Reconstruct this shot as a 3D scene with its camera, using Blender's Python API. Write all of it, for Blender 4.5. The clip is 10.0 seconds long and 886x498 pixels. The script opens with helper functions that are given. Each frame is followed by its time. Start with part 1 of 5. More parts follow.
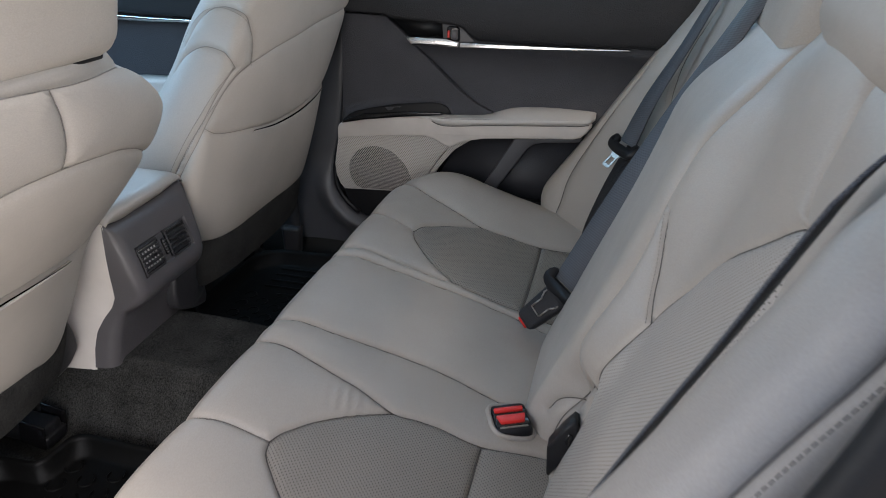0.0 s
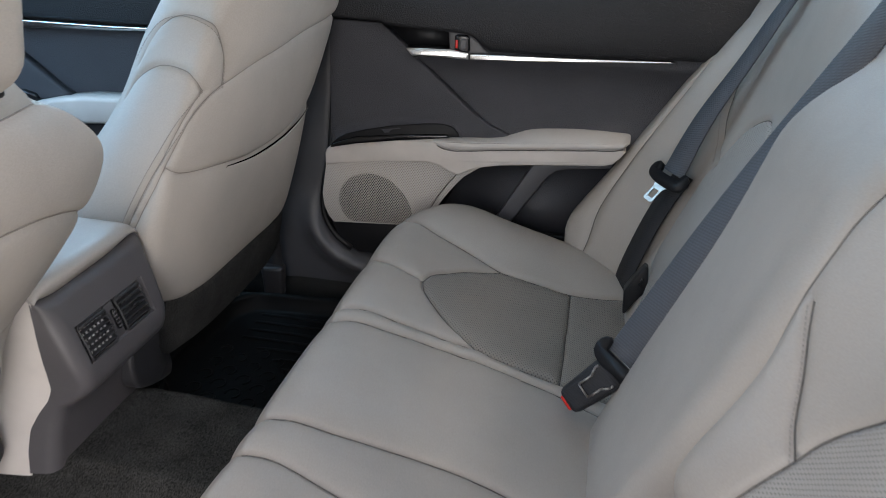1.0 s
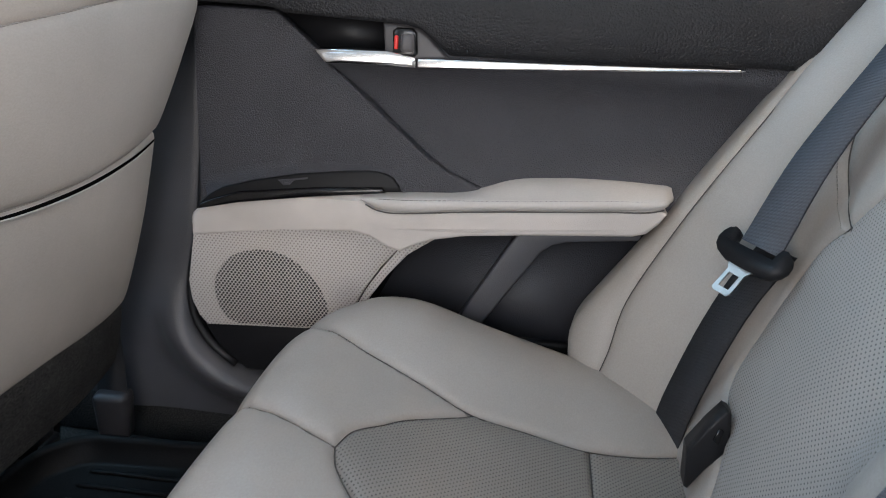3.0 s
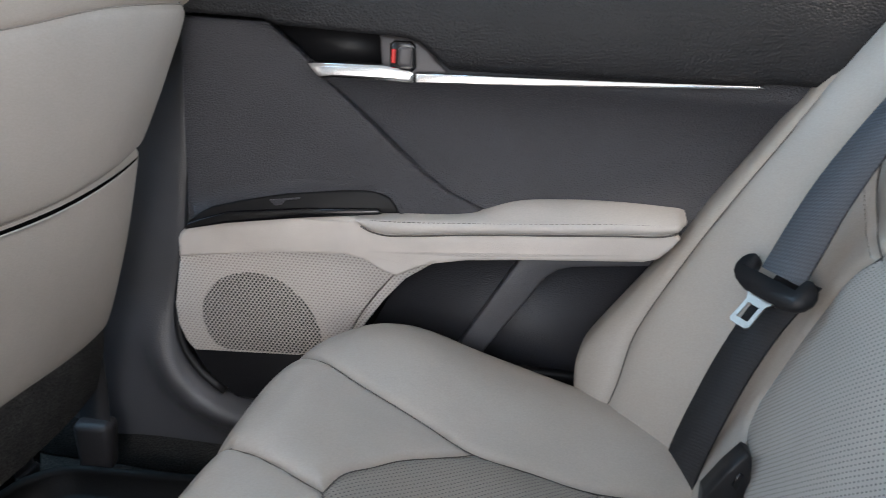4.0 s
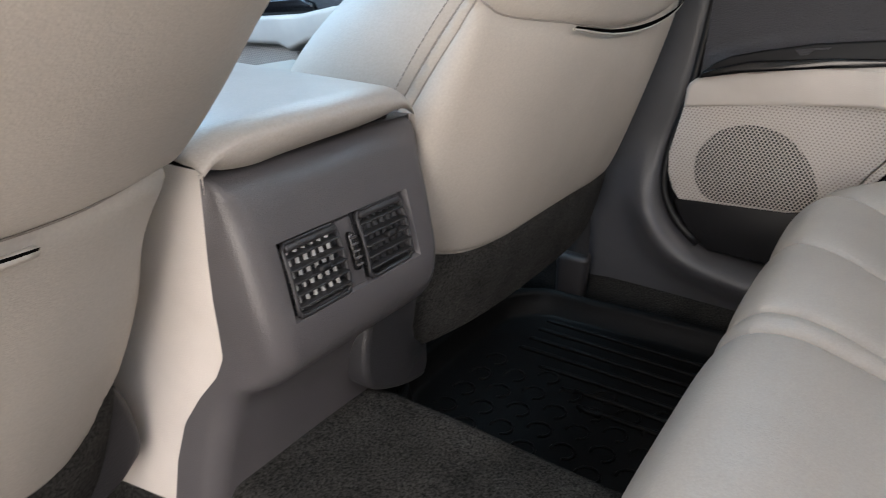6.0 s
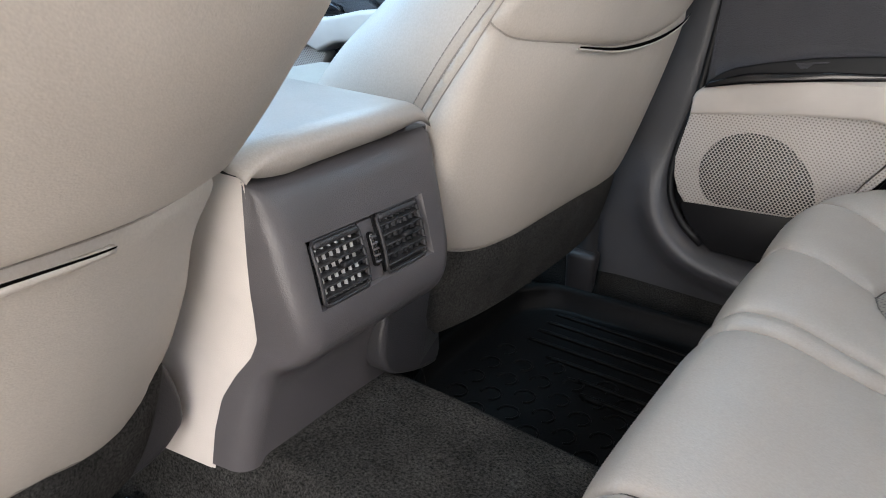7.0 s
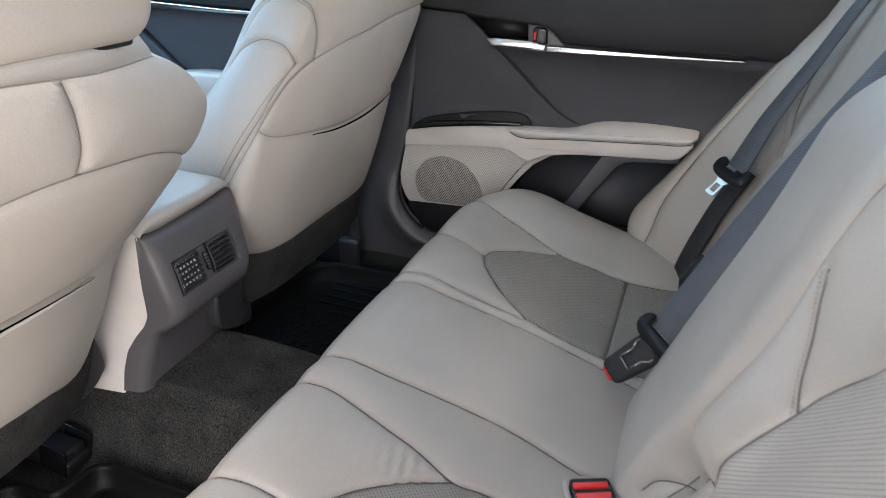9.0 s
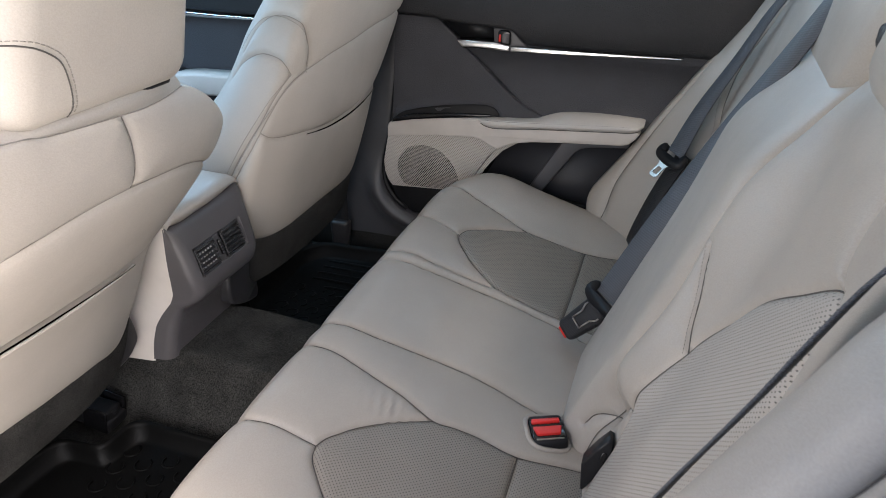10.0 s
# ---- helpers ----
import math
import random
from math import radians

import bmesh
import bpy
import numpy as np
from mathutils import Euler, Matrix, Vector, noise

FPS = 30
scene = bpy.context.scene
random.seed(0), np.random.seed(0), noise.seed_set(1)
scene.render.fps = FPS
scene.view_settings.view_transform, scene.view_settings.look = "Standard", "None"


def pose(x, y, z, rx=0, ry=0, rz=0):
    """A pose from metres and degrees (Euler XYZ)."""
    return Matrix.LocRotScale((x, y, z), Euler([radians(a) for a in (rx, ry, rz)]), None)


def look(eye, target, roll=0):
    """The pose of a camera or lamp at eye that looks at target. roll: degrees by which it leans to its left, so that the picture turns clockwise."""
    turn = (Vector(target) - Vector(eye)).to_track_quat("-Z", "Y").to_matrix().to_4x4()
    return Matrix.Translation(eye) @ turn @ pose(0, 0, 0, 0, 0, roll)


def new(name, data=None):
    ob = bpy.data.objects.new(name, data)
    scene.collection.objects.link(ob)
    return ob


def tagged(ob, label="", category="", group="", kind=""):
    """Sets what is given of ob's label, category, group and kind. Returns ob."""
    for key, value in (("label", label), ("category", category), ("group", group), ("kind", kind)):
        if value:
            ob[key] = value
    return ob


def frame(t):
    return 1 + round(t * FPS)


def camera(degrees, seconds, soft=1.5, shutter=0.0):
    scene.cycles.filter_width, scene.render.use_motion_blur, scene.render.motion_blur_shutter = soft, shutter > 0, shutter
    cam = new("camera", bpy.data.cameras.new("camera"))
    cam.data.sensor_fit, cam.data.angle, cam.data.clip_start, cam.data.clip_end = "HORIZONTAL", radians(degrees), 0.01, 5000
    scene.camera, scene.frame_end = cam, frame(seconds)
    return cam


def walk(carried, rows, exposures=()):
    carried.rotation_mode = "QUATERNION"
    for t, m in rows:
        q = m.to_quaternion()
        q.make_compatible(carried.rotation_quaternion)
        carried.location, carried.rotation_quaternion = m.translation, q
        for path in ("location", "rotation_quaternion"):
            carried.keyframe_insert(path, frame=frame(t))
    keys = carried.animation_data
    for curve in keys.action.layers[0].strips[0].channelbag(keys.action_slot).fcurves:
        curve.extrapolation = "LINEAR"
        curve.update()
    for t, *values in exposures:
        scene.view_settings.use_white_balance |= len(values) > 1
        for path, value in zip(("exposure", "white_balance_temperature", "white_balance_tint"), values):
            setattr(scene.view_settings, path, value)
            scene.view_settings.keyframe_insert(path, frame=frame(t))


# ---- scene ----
cam = camera(62.51, 10.0, soft=0.5, shutter=0.35)
# seconds, eye, target, roll
ROWS = [
    (0, (0.4816, -0.9998, 0.9304), (0.0508, 0.7481, 0.0590), 1.86),
    (0.5, (0.4226, -0.8838, 0.9124), (0.0128, 0.8685, 0.0399), 1.64),
    (1, (0.3499, -0.7569, 0.9028), (-0.0163, 1.0065, 0.0331), 1.85),
    (1.5, (0.3080, -0.6247, 0.8531), (-0.0237, 1.1620, 0.0177), 2.07),
    (2, (0.2667, -0.4509, 0.7804), (-0.0207, 1.3623, -0.0131), 2.51),
    (2.5, (0.2531, -0.3236, 0.7272), (-0.0098, 1.5206, -0.0005), 2.87),
    (3.8, (0.2589, -0.1841, 0.7068), (0.0473, 1.7012, 0.0736), 3.52),
    (4, (0.2519, -0.1857, 0.7099), (0.0028, 1.6920, 0.0679), 3.34),
    (4.5, (0.2129, -0.2321, 0.6835), (-0.2281, 1.6069, 0.0329), 3.04),
    (5, (0.1353, -0.3003, 0.6384), (-0.5561, 1.4423, -0.0585), 2.24),
    (5.5, (0.0849, -0.3583, 0.6058), (-0.7836, 1.2795, -0.1448), 1.96),
    (6, (0.0592, -0.3919, 0.5810), (-0.9252, 1.1629, -0.2023), 1.82),
    (6.2, (0.0582, -0.3957, 0.5826), (-0.9575, 1.1280, -0.2217), 1.89),
    (7.3, (0.1339, -0.4733, 0.6463), (-0.8911, 1.0416, -0.1625), 2.37),
    (7.5, (0.1657, -0.5106, 0.6767), (-0.8094, 1.0389, -0.1286), 2.39),
    (8, (0.2658, -0.6504, 0.7684), (-0.5430, 0.9884, -0.0441), 2.87),
    (8.5, (0.3420, -0.7345, 0.8403), (-0.3248, 0.9527, -0.0016), 3.25),
    (9, (0.4112, -0.8420, 0.8892), (-0.1745, 0.8642, 0.0256), 2.97),
    (9.5, (0.4537, -0.9301, 0.9503), (-0.0948, 0.7664, 0.0442), 2.58),
    (10, (0.4797, -1.0029, 0.9938), (-0.0572, 0.6837, 0.0625), 2.00),
]
# seconds, stops, white balance
EXPOSURES = [(0.0, -0.06, 6550, 12), (1.0, 0.17, 6600, 12), (1.5, 0.17, 6650, 13), (2.5, 0.55, 6600, 13), (4.0, 0.85, 6500, 12), (5.0, 0.95, 7100, 14), (6.0, 0.72, 7100, 14), (7.5, 0.93, 6750, 12), (8.5, 0.55, 6700, 12), (9.0, 0.48, 6650, 12), (9.5, 0.28, 6600, 12), (10.0, 0.24, 6750, 13)]
walk(cam, [(t, look(eye, target, roll)) for t, eye, target, roll in ROWS], EXPOSURES)
# ---- end of camera ----

# ---- world, sun, exposure ----
world = bpy.data.worlds.new("sky")
scene.world = world
world.use_nodes = True
wn = world.node_tree.nodes
wl = world.node_tree.links
sky = wn.new("ShaderNodeTexSky")
sky.sky_type = "NISHITA"
sky.sun_disc = False
sky.sun_elevation = radians(52)
sky.sun_rotation = radians(110)
sky.air_density = 1.0
sky.dust_density = 2.0
wn["Background"].inputs["Strength"].default_value = 0.32
wl.new(sky.outputs["Color"], wn["Background"].inputs["Color"])

sun_data = bpy.data.lights.new("sun", "SUN")
sun_data.energy = 2.6
sun_data.angle = radians(14)
sun_data.color = (1.0, 0.91, 0.82)
sun = new("sun", sun_data)
sun.matrix_world = look((3, -1, 5), (0, 0, 0))


def window_light(name, eye, target, width, height, watts, colour):
    """Stands in a window's opening for the sky's light through it."""
    d = bpy.data.lights.new(name, "AREA")
    d.shape, d.size, d.size_y, d.energy, d.color = "RECTANGLE", width, height, watts, colour
    ob = new(name, d)
    ob.matrix_world = look(eye, target)
    return ob


window_light("windscreen_light", (-1.35, 0.0, 1.02), (0.3, 0.0, 0.45), 1.25, 0.55, 9.4, (0.34, 0.67, 1.0))
window_light("far_window_light", (-0.1, 0.735, 0.985), (0.0, 0.25, 0.40), 1.6, 0.28, 8.0, (0.42, 0.73, 1.0))
window_light("near_front_window_light", (-0.95, -0.765, 0.98), (-0.1, 0.6, 0.50), 0.75, 0.30, 3, (0.85, 0.93, 1.0))
window_light("near_door_light", (-0.06, -0.81, 0.50), (0.0, 0.6, 0.38), 0.46, 0.80, 5.2, (1.0, 0.95, 0.90))
window_light("rear_window_light", (1.00, 0.12, 1.04), (-0.25, 0.30, 0.42), 1.0, 0.40, 7.0, (1.0, 0.97, 0.92))


from mathutils.bvhtree import BVHTree


# ---- materials ----
def mat_base(name, colour, rough=0.5, metal=0.0, spec=0.5):
    m = bpy.data.materials.new(name)
    m.use_nodes = True
    b = m.node_tree.nodes["Principled BSDF"]
    b.inputs["Base Color"].default_value = (*colour, 1)
    b.inputs["Roughness"].default_value = rough
    b.inputs["Metallic"].default_value = metal
    b.inputs["Specular IOR Level"].default_value = spec
    return m, m.node_tree.nodes, m.node_tree.links, b


def coords(n, l, scale):
    """Object coordinates in metres, scaled."""
    tc = n.new("ShaderNodeTexCoord")
    mp = n.new("ShaderNodeMapping")
    mp.inputs["Scale"].default_value = scale if hasattr(scale, "__len__") else (scale,) * 3
    l.new(tc.outputs["Object"], mp.inputs["Vector"])
    return mp.outputs["Vector"]


def tint(n, l, b, colour, vector, scale, amount, detail=4):
    """Cloudy variation of the base colour, about its mean."""
    t = n.new("ShaderNodeTexNoise")
    t.inputs["Scale"].default_value = scale
    t.inputs["Detail"].default_value = detail
    l.new(vector, t.inputs["Vector"])
    r = n.new("ShaderNodeMapRange")
    r.inputs["From Min"].default_value, r.inputs["From Max"].default_value = 0.3, 0.7
    r.inputs["To Min"].default_value, r.inputs["To Max"].default_value = 1 - amount, 1 + amount
    l.new(t.outputs["Fac"], r.inputs["Value"])
    mx = n.new("ShaderNodeMix")
    mx.data_type, mx.blend_type = "RGBA", "MULTIPLY"
    mx.inputs["Factor"].default_value = 1
    mx.inputs["A"].default_value = (*colour, 1)
    l.new(r.outputs["Result"], mx.inputs["B"])
    l.new(mx.outputs["Result"], b.inputs["Base Color"])
    return mx


def relief(n, l, b, height, strength, distance, before=None):
    bp = n.new("ShaderNodeBump")
    bp.inputs["Strength"].default_value = strength
    bp.inputs["Distance"].default_value = distance
    l.new(height, bp.inputs["Height"])
    if before:
        l.new(before, bp.inputs["Normal"])
    l.new(bp.outputs["Normal"], b.inputs["Normal"])
    return bp.outputs["Normal"]


def leather(name, colour, rough=0.46, grain=700, depth=0.0004, wear=0.05):
    m, n, l, b = mat_base(name, colour, rough, 0, 0.45)
    v = coords(n, l, 1.0)
    cloud = tint(n, l, b, colour, v, 9, wear)
    pores = n.new("ShaderNodeTexNoise")
    pores.inputs["Scale"].default_value = 520
    pores.inputs["Detail"].default_value = 2
    l.new(v, pores.inputs["Vector"])
    pr = n.new("ShaderNodeMapRange")
    pr.inputs["From Min"].default_value, pr.inputs["From Max"].default_value = 0.3, 0.7
    pr.inputs["To Min"].default_value, pr.inputs["To Max"].default_value = 0.95, 1.05
    l.new(pores.outputs["Fac"], pr.inputs["Value"])
    pm = n.new("ShaderNodeMix")
    pm.data_type, pm.blend_type = "RGBA", "MULTIPLY"
    pm.inputs["Factor"].default_value = 1
    l.new(cloud.outputs["Result"], pm.inputs["A"])
    l.new(pr.outputs["Result"], pm.inputs["B"])
    l.new(pm.outputs["Result"], b.inputs["Base Color"])
    w = n.new("ShaderNodeTexNoise")
    w.inputs["Scale"].default_value = 28
    w.inputs["Detail"].default_value = 3
    l.new(v, w.inputs["Vector"])
    first = relief(n, l, b, w.outputs["Fac"], 0.28, 0.0025)
    c = n.new("ShaderNodeTexVoronoi")
    c.inputs["Scale"].default_value = grain
    l.new(v, c.inputs["Vector"])
    relief(n, l, b, c.outputs["Distance"], 0.26, depth, first)
    rr = n.new("ShaderNodeMapRange")
    rr.inputs["To Min"].default_value, rr.inputs["To Max"].default_value = rough - 0.07, rough + 0.08
    l.new(w.outputs["Fac"], rr.inputs["Value"])
    l.new(rr.outputs["Result"], b.inputs["Roughness"])
    return m


def dots(n, l, vector, pitch, radius, axes=(0, 1), tall=1.0):
    """Staggered round holes on a plane: 1 inside a hole. tall: the second axis's pitch over the first's."""
    outs = []
    for shift in (0.0, 0.5):
        mp = n.new("ShaderNodeMapping")
        mp.inputs["Scale"].default_value = tuple(1 / (pitch * (tall if k == axes[1] else 1)) for k in range(3))
        mp.inputs["Location"].default_value = (shift,) * 3
        l.new(vector, mp.inputs["Vector"])
        fr = n.new("ShaderNodeVectorMath")
        fr.operation = "FRACTION"
        l.new(mp.outputs["Vector"], fr.inputs[0])
        sb = n.new("ShaderNodeVectorMath")
        sb.operation = "SUBTRACT"
        sb.inputs[1].default_value = (0.5, 0.5, 0.5)
        l.new(fr.outputs["Vector"], sb.inputs[0])
        ml = n.new("ShaderNodeVectorMath")
        ml.operation = "MULTIPLY"
        ml.inputs[1].default_value = tuple((tall if k == axes[1] else 1.0) if k in axes else 0.0 for k in range(3))
        l.new(sb.outputs["Vector"], ml.inputs[0])
        ln = n.new("ShaderNodeVectorMath")
        ln.operation = "LENGTH"
        l.new(ml.outputs["Vector"], ln.inputs[0])
        st = n.new("ShaderNodeMapRange")
        st.inputs["From Min"].default_value, st.inputs["From Max"].default_value = radius * 0.75, radius * 1.15
        st.inputs["To Min"].default_value, st.inputs["To Max"].default_value = 1, 0
        l.new(ln.outputs["Value"], st.inputs["Value"])
        outs.append(st.outputs["Result"])
    mx = n.new("ShaderNodeMath")
    mx.operation = "MAXIMUM"
    l.new(outs[0], mx.inputs[0])
    l.new(outs[1], mx.inputs[1])
    return mx.outputs["Value"]


def perforated(name, colour, hole, pitch, radius, axes, rough=0.5, depth=0.0008, tall=1.0):
    m, n, l, b = mat_base(name, colour, rough, 0, 0.4)
    v = coords(n, l, 1.0)
    mx = tint(n, l, b, colour, v, 10, 0.05)
    d = dots(n, l, v, pitch, radius, axes, tall)
    mh = n.new("ShaderNodeMix")
    mh.data_type = "RGBA"
    mh.inputs["B"].default_value = (*hole, 1)
    l.new(d, mh.inputs["Factor"])
    l.new(mx.outputs["Result"], mh.inputs["A"])
    l.new(mh.outputs["Result"], b.inputs["Base Color"])
    iv = n.new("ShaderNodeMath")
    iv.operation = "SUBTRACT"
    iv.inputs[0].default_value = 1
    l.new(d, iv.inputs[1])
    relief(n, l, b, iv.outputs["Value"], 0.6, depth)
    return m


def plastic(name, colour, rough=0.55, grain=450, depth=0.0004, strength=0.5, spec=0.4, amount=0.08):
    m, n, l, b = mat_base(name, colour, rough, 0, spec)
    v = coords(n, l, 1.0)
    tint(n, l, b, colour, v, 14, amount)
    c = n.new("ShaderNodeTexVoronoi")
    c.inputs["Scale"].default_value = grain
    l.new(v, c.inputs["Vector"])
    iv = n.new("ShaderNodeMath")
    iv.operation = "MULTIPLY"
    iv.inputs[1].default_value = -1.0
    l.new(c.outputs["Distance"], iv.inputs[0])
    relief(n, l, b, iv.outputs["Value"], strength, depth)
    return m


def carpet(name, dark, light):
    m, n, l, b = mat_base(name, dark, 0.95, 0, 0.1)
    v = coords(n, l, 1.0)
    t = n.new("ShaderNodeTexNoise")
    t.inputs["Scale"].default_value = 420
    t.inputs["Detail"].default_value = 5
    t.inputs["Roughness"].default_value = 0.75
    l.new(v, t.inputs["Vector"])
    r = n.new("ShaderNodeValToRGB")
    r.color_ramp.elements[0].position, r.color_ramp.elements[1].position = 0.38, 0.68
    r.color_ramp.elements[0].color, r.color_ramp.elements[1].color = (*dark, 1), (*light, 1)
    l.new(t.outputs["Fac"], r.inputs["Fac"])
    big = n.new("ShaderNodeTexNoise")
    big.inputs["Scale"].default_value = 22
    l.new(v, big.inputs["Vector"])
    mx = n.new("ShaderNodeMix")
    mx.data_type, mx.blend_type = "RGBA", "MULTIPLY"
    mx.inputs["Factor"].default_value = 0.7
    l.new(r.outputs["Color"], mx.inputs["A"])
    l.new(big.outputs["Fac"], mx.inputs["B"])
    l.new(mx.outputs["Result"], b.inputs["Base Color"])
    relief(n, l, b, t.outputs["Fac"], 0.9, 0.003)
    return m


def webbing(name, colour):
    """Twill-woven strap: slanting ribs crossed by fine threads."""
    m, n, l, b = mat_base(name, colour, 0.6, 0, 0.35)
    v = coords(n, l, 1.0)
    mix = []
    for direction, scale in (("DIAGONAL", 120), ("Z", 230)):
        w = n.new("ShaderNodeTexWave")
        w.bands_direction = direction
        w.inputs["Scale"].default_value = scale
        w.inputs["Distortion"].default_value = 0.8
        w.inputs["Detail Scale"].default_value = 3
        l.new(v, w.inputs["Vector"])
        mix.append(w.outputs["Fac"])
    ad = n.new("ShaderNodeMath")
    l.new(mix[0], ad.inputs[0])
    l.new(mix[1], ad.inputs[1])
    r = n.new("ShaderNodeMapRange")
    r.inputs["From Max"].default_value = 2
    r.inputs["To Min"].default_value, r.inputs["To Max"].default_value = 0.76, 1.24
    l.new(ad.outputs["Value"], r.inputs["Value"])
    mx = n.new("ShaderNodeMix")
    mx.data_type, mx.blend_type = "RGBA", "MULTIPLY"
    mx.inputs["Factor"].default_value = 1
    mx.inputs["A"].default_value = (*colour, 1)
    l.new(r.outputs["Result"], mx.inputs["B"])
    l.new(mx.outputs["Result"], b.inputs["Base Color"])
    relief(n, l, b, ad.outputs["Value"], 0.6, 0.0004)
    return m


# One leather; rear copy darkened, front copy lightened for the light they get.
M_LEATHER_SHADED = leather("beige_leather", (0.335, 0.303, 0.269), 0.44)
M_LEATHER_LIT = leather("beige_leather_lit", (0.41, 0.370, 0.325), 0.47)
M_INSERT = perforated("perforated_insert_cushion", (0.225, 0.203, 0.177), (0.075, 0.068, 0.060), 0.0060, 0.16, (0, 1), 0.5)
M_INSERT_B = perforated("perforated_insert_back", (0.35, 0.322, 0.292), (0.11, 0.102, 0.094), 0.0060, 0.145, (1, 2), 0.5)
M_SEAM = leather("seam_thread", (0.26, 0.235, 0.21), 0.6)
M_CREASE = leather("seam_fold", (0.080, 0.072, 0.065), 0.7)
M_LID = leather("smooth_console_leather", (0.36, 0.33, 0.30), 0.40)
M_DARK = plastic("dark_grey_trim", (0.050, 0.050, 0.056), 0.42, 520, 0.0010, 0.9, 0.33)
M_LEDGE = plastic("black_switch_plastic", (0.008, 0.008, 0.009), 0.45, 900, 0.0002, 0.3, 0.2)
M_FELT = carpet("grey_seat_felt", (0.022, 0.021, 0.020), (0.110, 0.106, 0.100))
M_TRIM = plastic("black_grained_trim", (0.016, 0.016, 0.018), 0.48, 360, 0.0011, 0.8, 0.32)
M_PILLAR = plastic("charcoal_pillar_plastic", (0.072, 0.071, 0.076), 0.33, 700, 0.0004)
M_SHIELD = plastic("charcoal_shield_plastic", (0.030, 0.029, 0.031), 0.42, 600, 0.0005)
M_GREY = plastic("warm_grey_console_plastic", (0.084, 0.078, 0.081), 0.34, 900, 0.0003, 0.5)
M_VANE_LIT = plastic("vane_reflection_plastic", (0.40, 0.395, 0.385), 0.33, 900, 0.0001)
M_POCKET = plastic("smooth_black_plastic", (0.012, 0.012, 0.0135), 0.42, 900, 0.0002, 0.5, 0.28)
M_DIVIDER = plastic("grey_divider_plastic", (0.078, 0.077, 0.083), 0.42, 700, 0.0003)
M_MAP = plastic("dark_pocket_lining", (0.030, 0.030, 0.034), 0.48, 600, 0.0005)
M_GLOSS = plastic("gloss_black_plastic", (0.006, 0.006, 0.007), 0.16, 50, 0.0001, 0.1, 0.5)
M_BEIGE = plastic("beige_door_plastic", (0.58, 0.53, 0.485), 0.5, 800, 0.0003)
M_BEIGE_PAD = leather("armrest_leather", (0.50, 0.465, 0.43), 0.45)
M_GRILLE = perforated("beige_grille_mesh", (0.54, 0.495, 0.455), (0.30, 0.27, 0.245), 0.0054, 0.24, (0, 2), 0.55, 0.0006, 1.36)
M_SPEAKER = perforated("speaker_mesh", (0.50, 0.455, 0.42), (0.012, 0.011, 0.010), 0.0054, 0.335, (0, 2), 0.55, 0.0010, 1.36)
M_CHROME = mat_base("satin_chrome", (0.80, 0.80, 0.80), 0.18, 1.0)[0]
M_STEEL = mat_base("belt_tongue_steel", (0.38, 0.345, 0.315), 0.30, 1.0)[0]
M_RED = mat_base("red_button", (0.62, 0.02, 0.015), 0.35)[0]
M_WEB = webbing("grey_webbing", (0.072, 0.078, 0.090))
M_WEBD = webbing("dark_webbing", (0.018, 0.018, 0.020))
M_CARPET = carpet("charcoal_carpet", (0.014, 0.0138, 0.0132), (0.130, 0.127, 0.120))
M_RUBBER = plastic("black_rubber_mat", (0.0035, 0.0035, 0.0035), 0.50, 240, 0.0003, 0.5, 0.14)
# flat black for the shade inside the seat-back pockets
M_MOUTH_SHADE = mat_base("pocket_mouth_shade", (0.004, 0.004, 0.004), 1.0, 0.0, 0.0)[0]
M_SEAL = plastic("black_seal_rubber", (0.008, 0.008, 0.009), 0.5, 300, 0.0002)
M_LINER = plastic("pale_headliner_cloth", (0.74, 0.71, 0.67), 0.9, 700, 0.0004)
M_BOUNCE_GROUND = plastic("bounce_ground", (0.36, 0.335, 0.30), 0.9, 120, 0.002)


# ---- mesh tools ----
def thing(name, label, category, group="", kind="", at=(0, 0, 0)):
    ob = new(name)
    ob.empty_display_size = 0.05
    ob.location = at
    return tagged(ob, label, category, group, kind)


def part(name, data, mat, parent=None, label="", smooth=True):
    """A mesh of its own, from a bmesh or from (verts, faces), in world coordinates."""
    me = bpy.data.meshes.new(name)
    if isinstance(data, tuple):
        me.from_pydata([tuple(map(float, v)) for v in data[0]], [], [tuple(map(int, f)) for f in data[1]])
    else:
        data.to_mesh(me)
        data.free()
    me.materials.append(mat)
    me.polygons.foreach_set("use_smooth", [smooth] * len(me.polygons))
    me.update()
    if isinstance(data, tuple) and len(data) > 2:
        me.normals_split_custom_set([tuple(map(float, v)) for v in np.asarray(data[2]).reshape(-1, 3)])
    ob = new(name, me)
    if parent is not None:
        ob.parent = parent
        up, shift = parent, Vector()
        while up is not None:
            shift += up.location
            up = up.parent
        ob.location = -shift
    if label:
        ob["label"] = label
    return ob


def weld_normals(ob, angle=40):
    ob.data.set_sharp_from_angle(angle=radians(angle))
    return ob


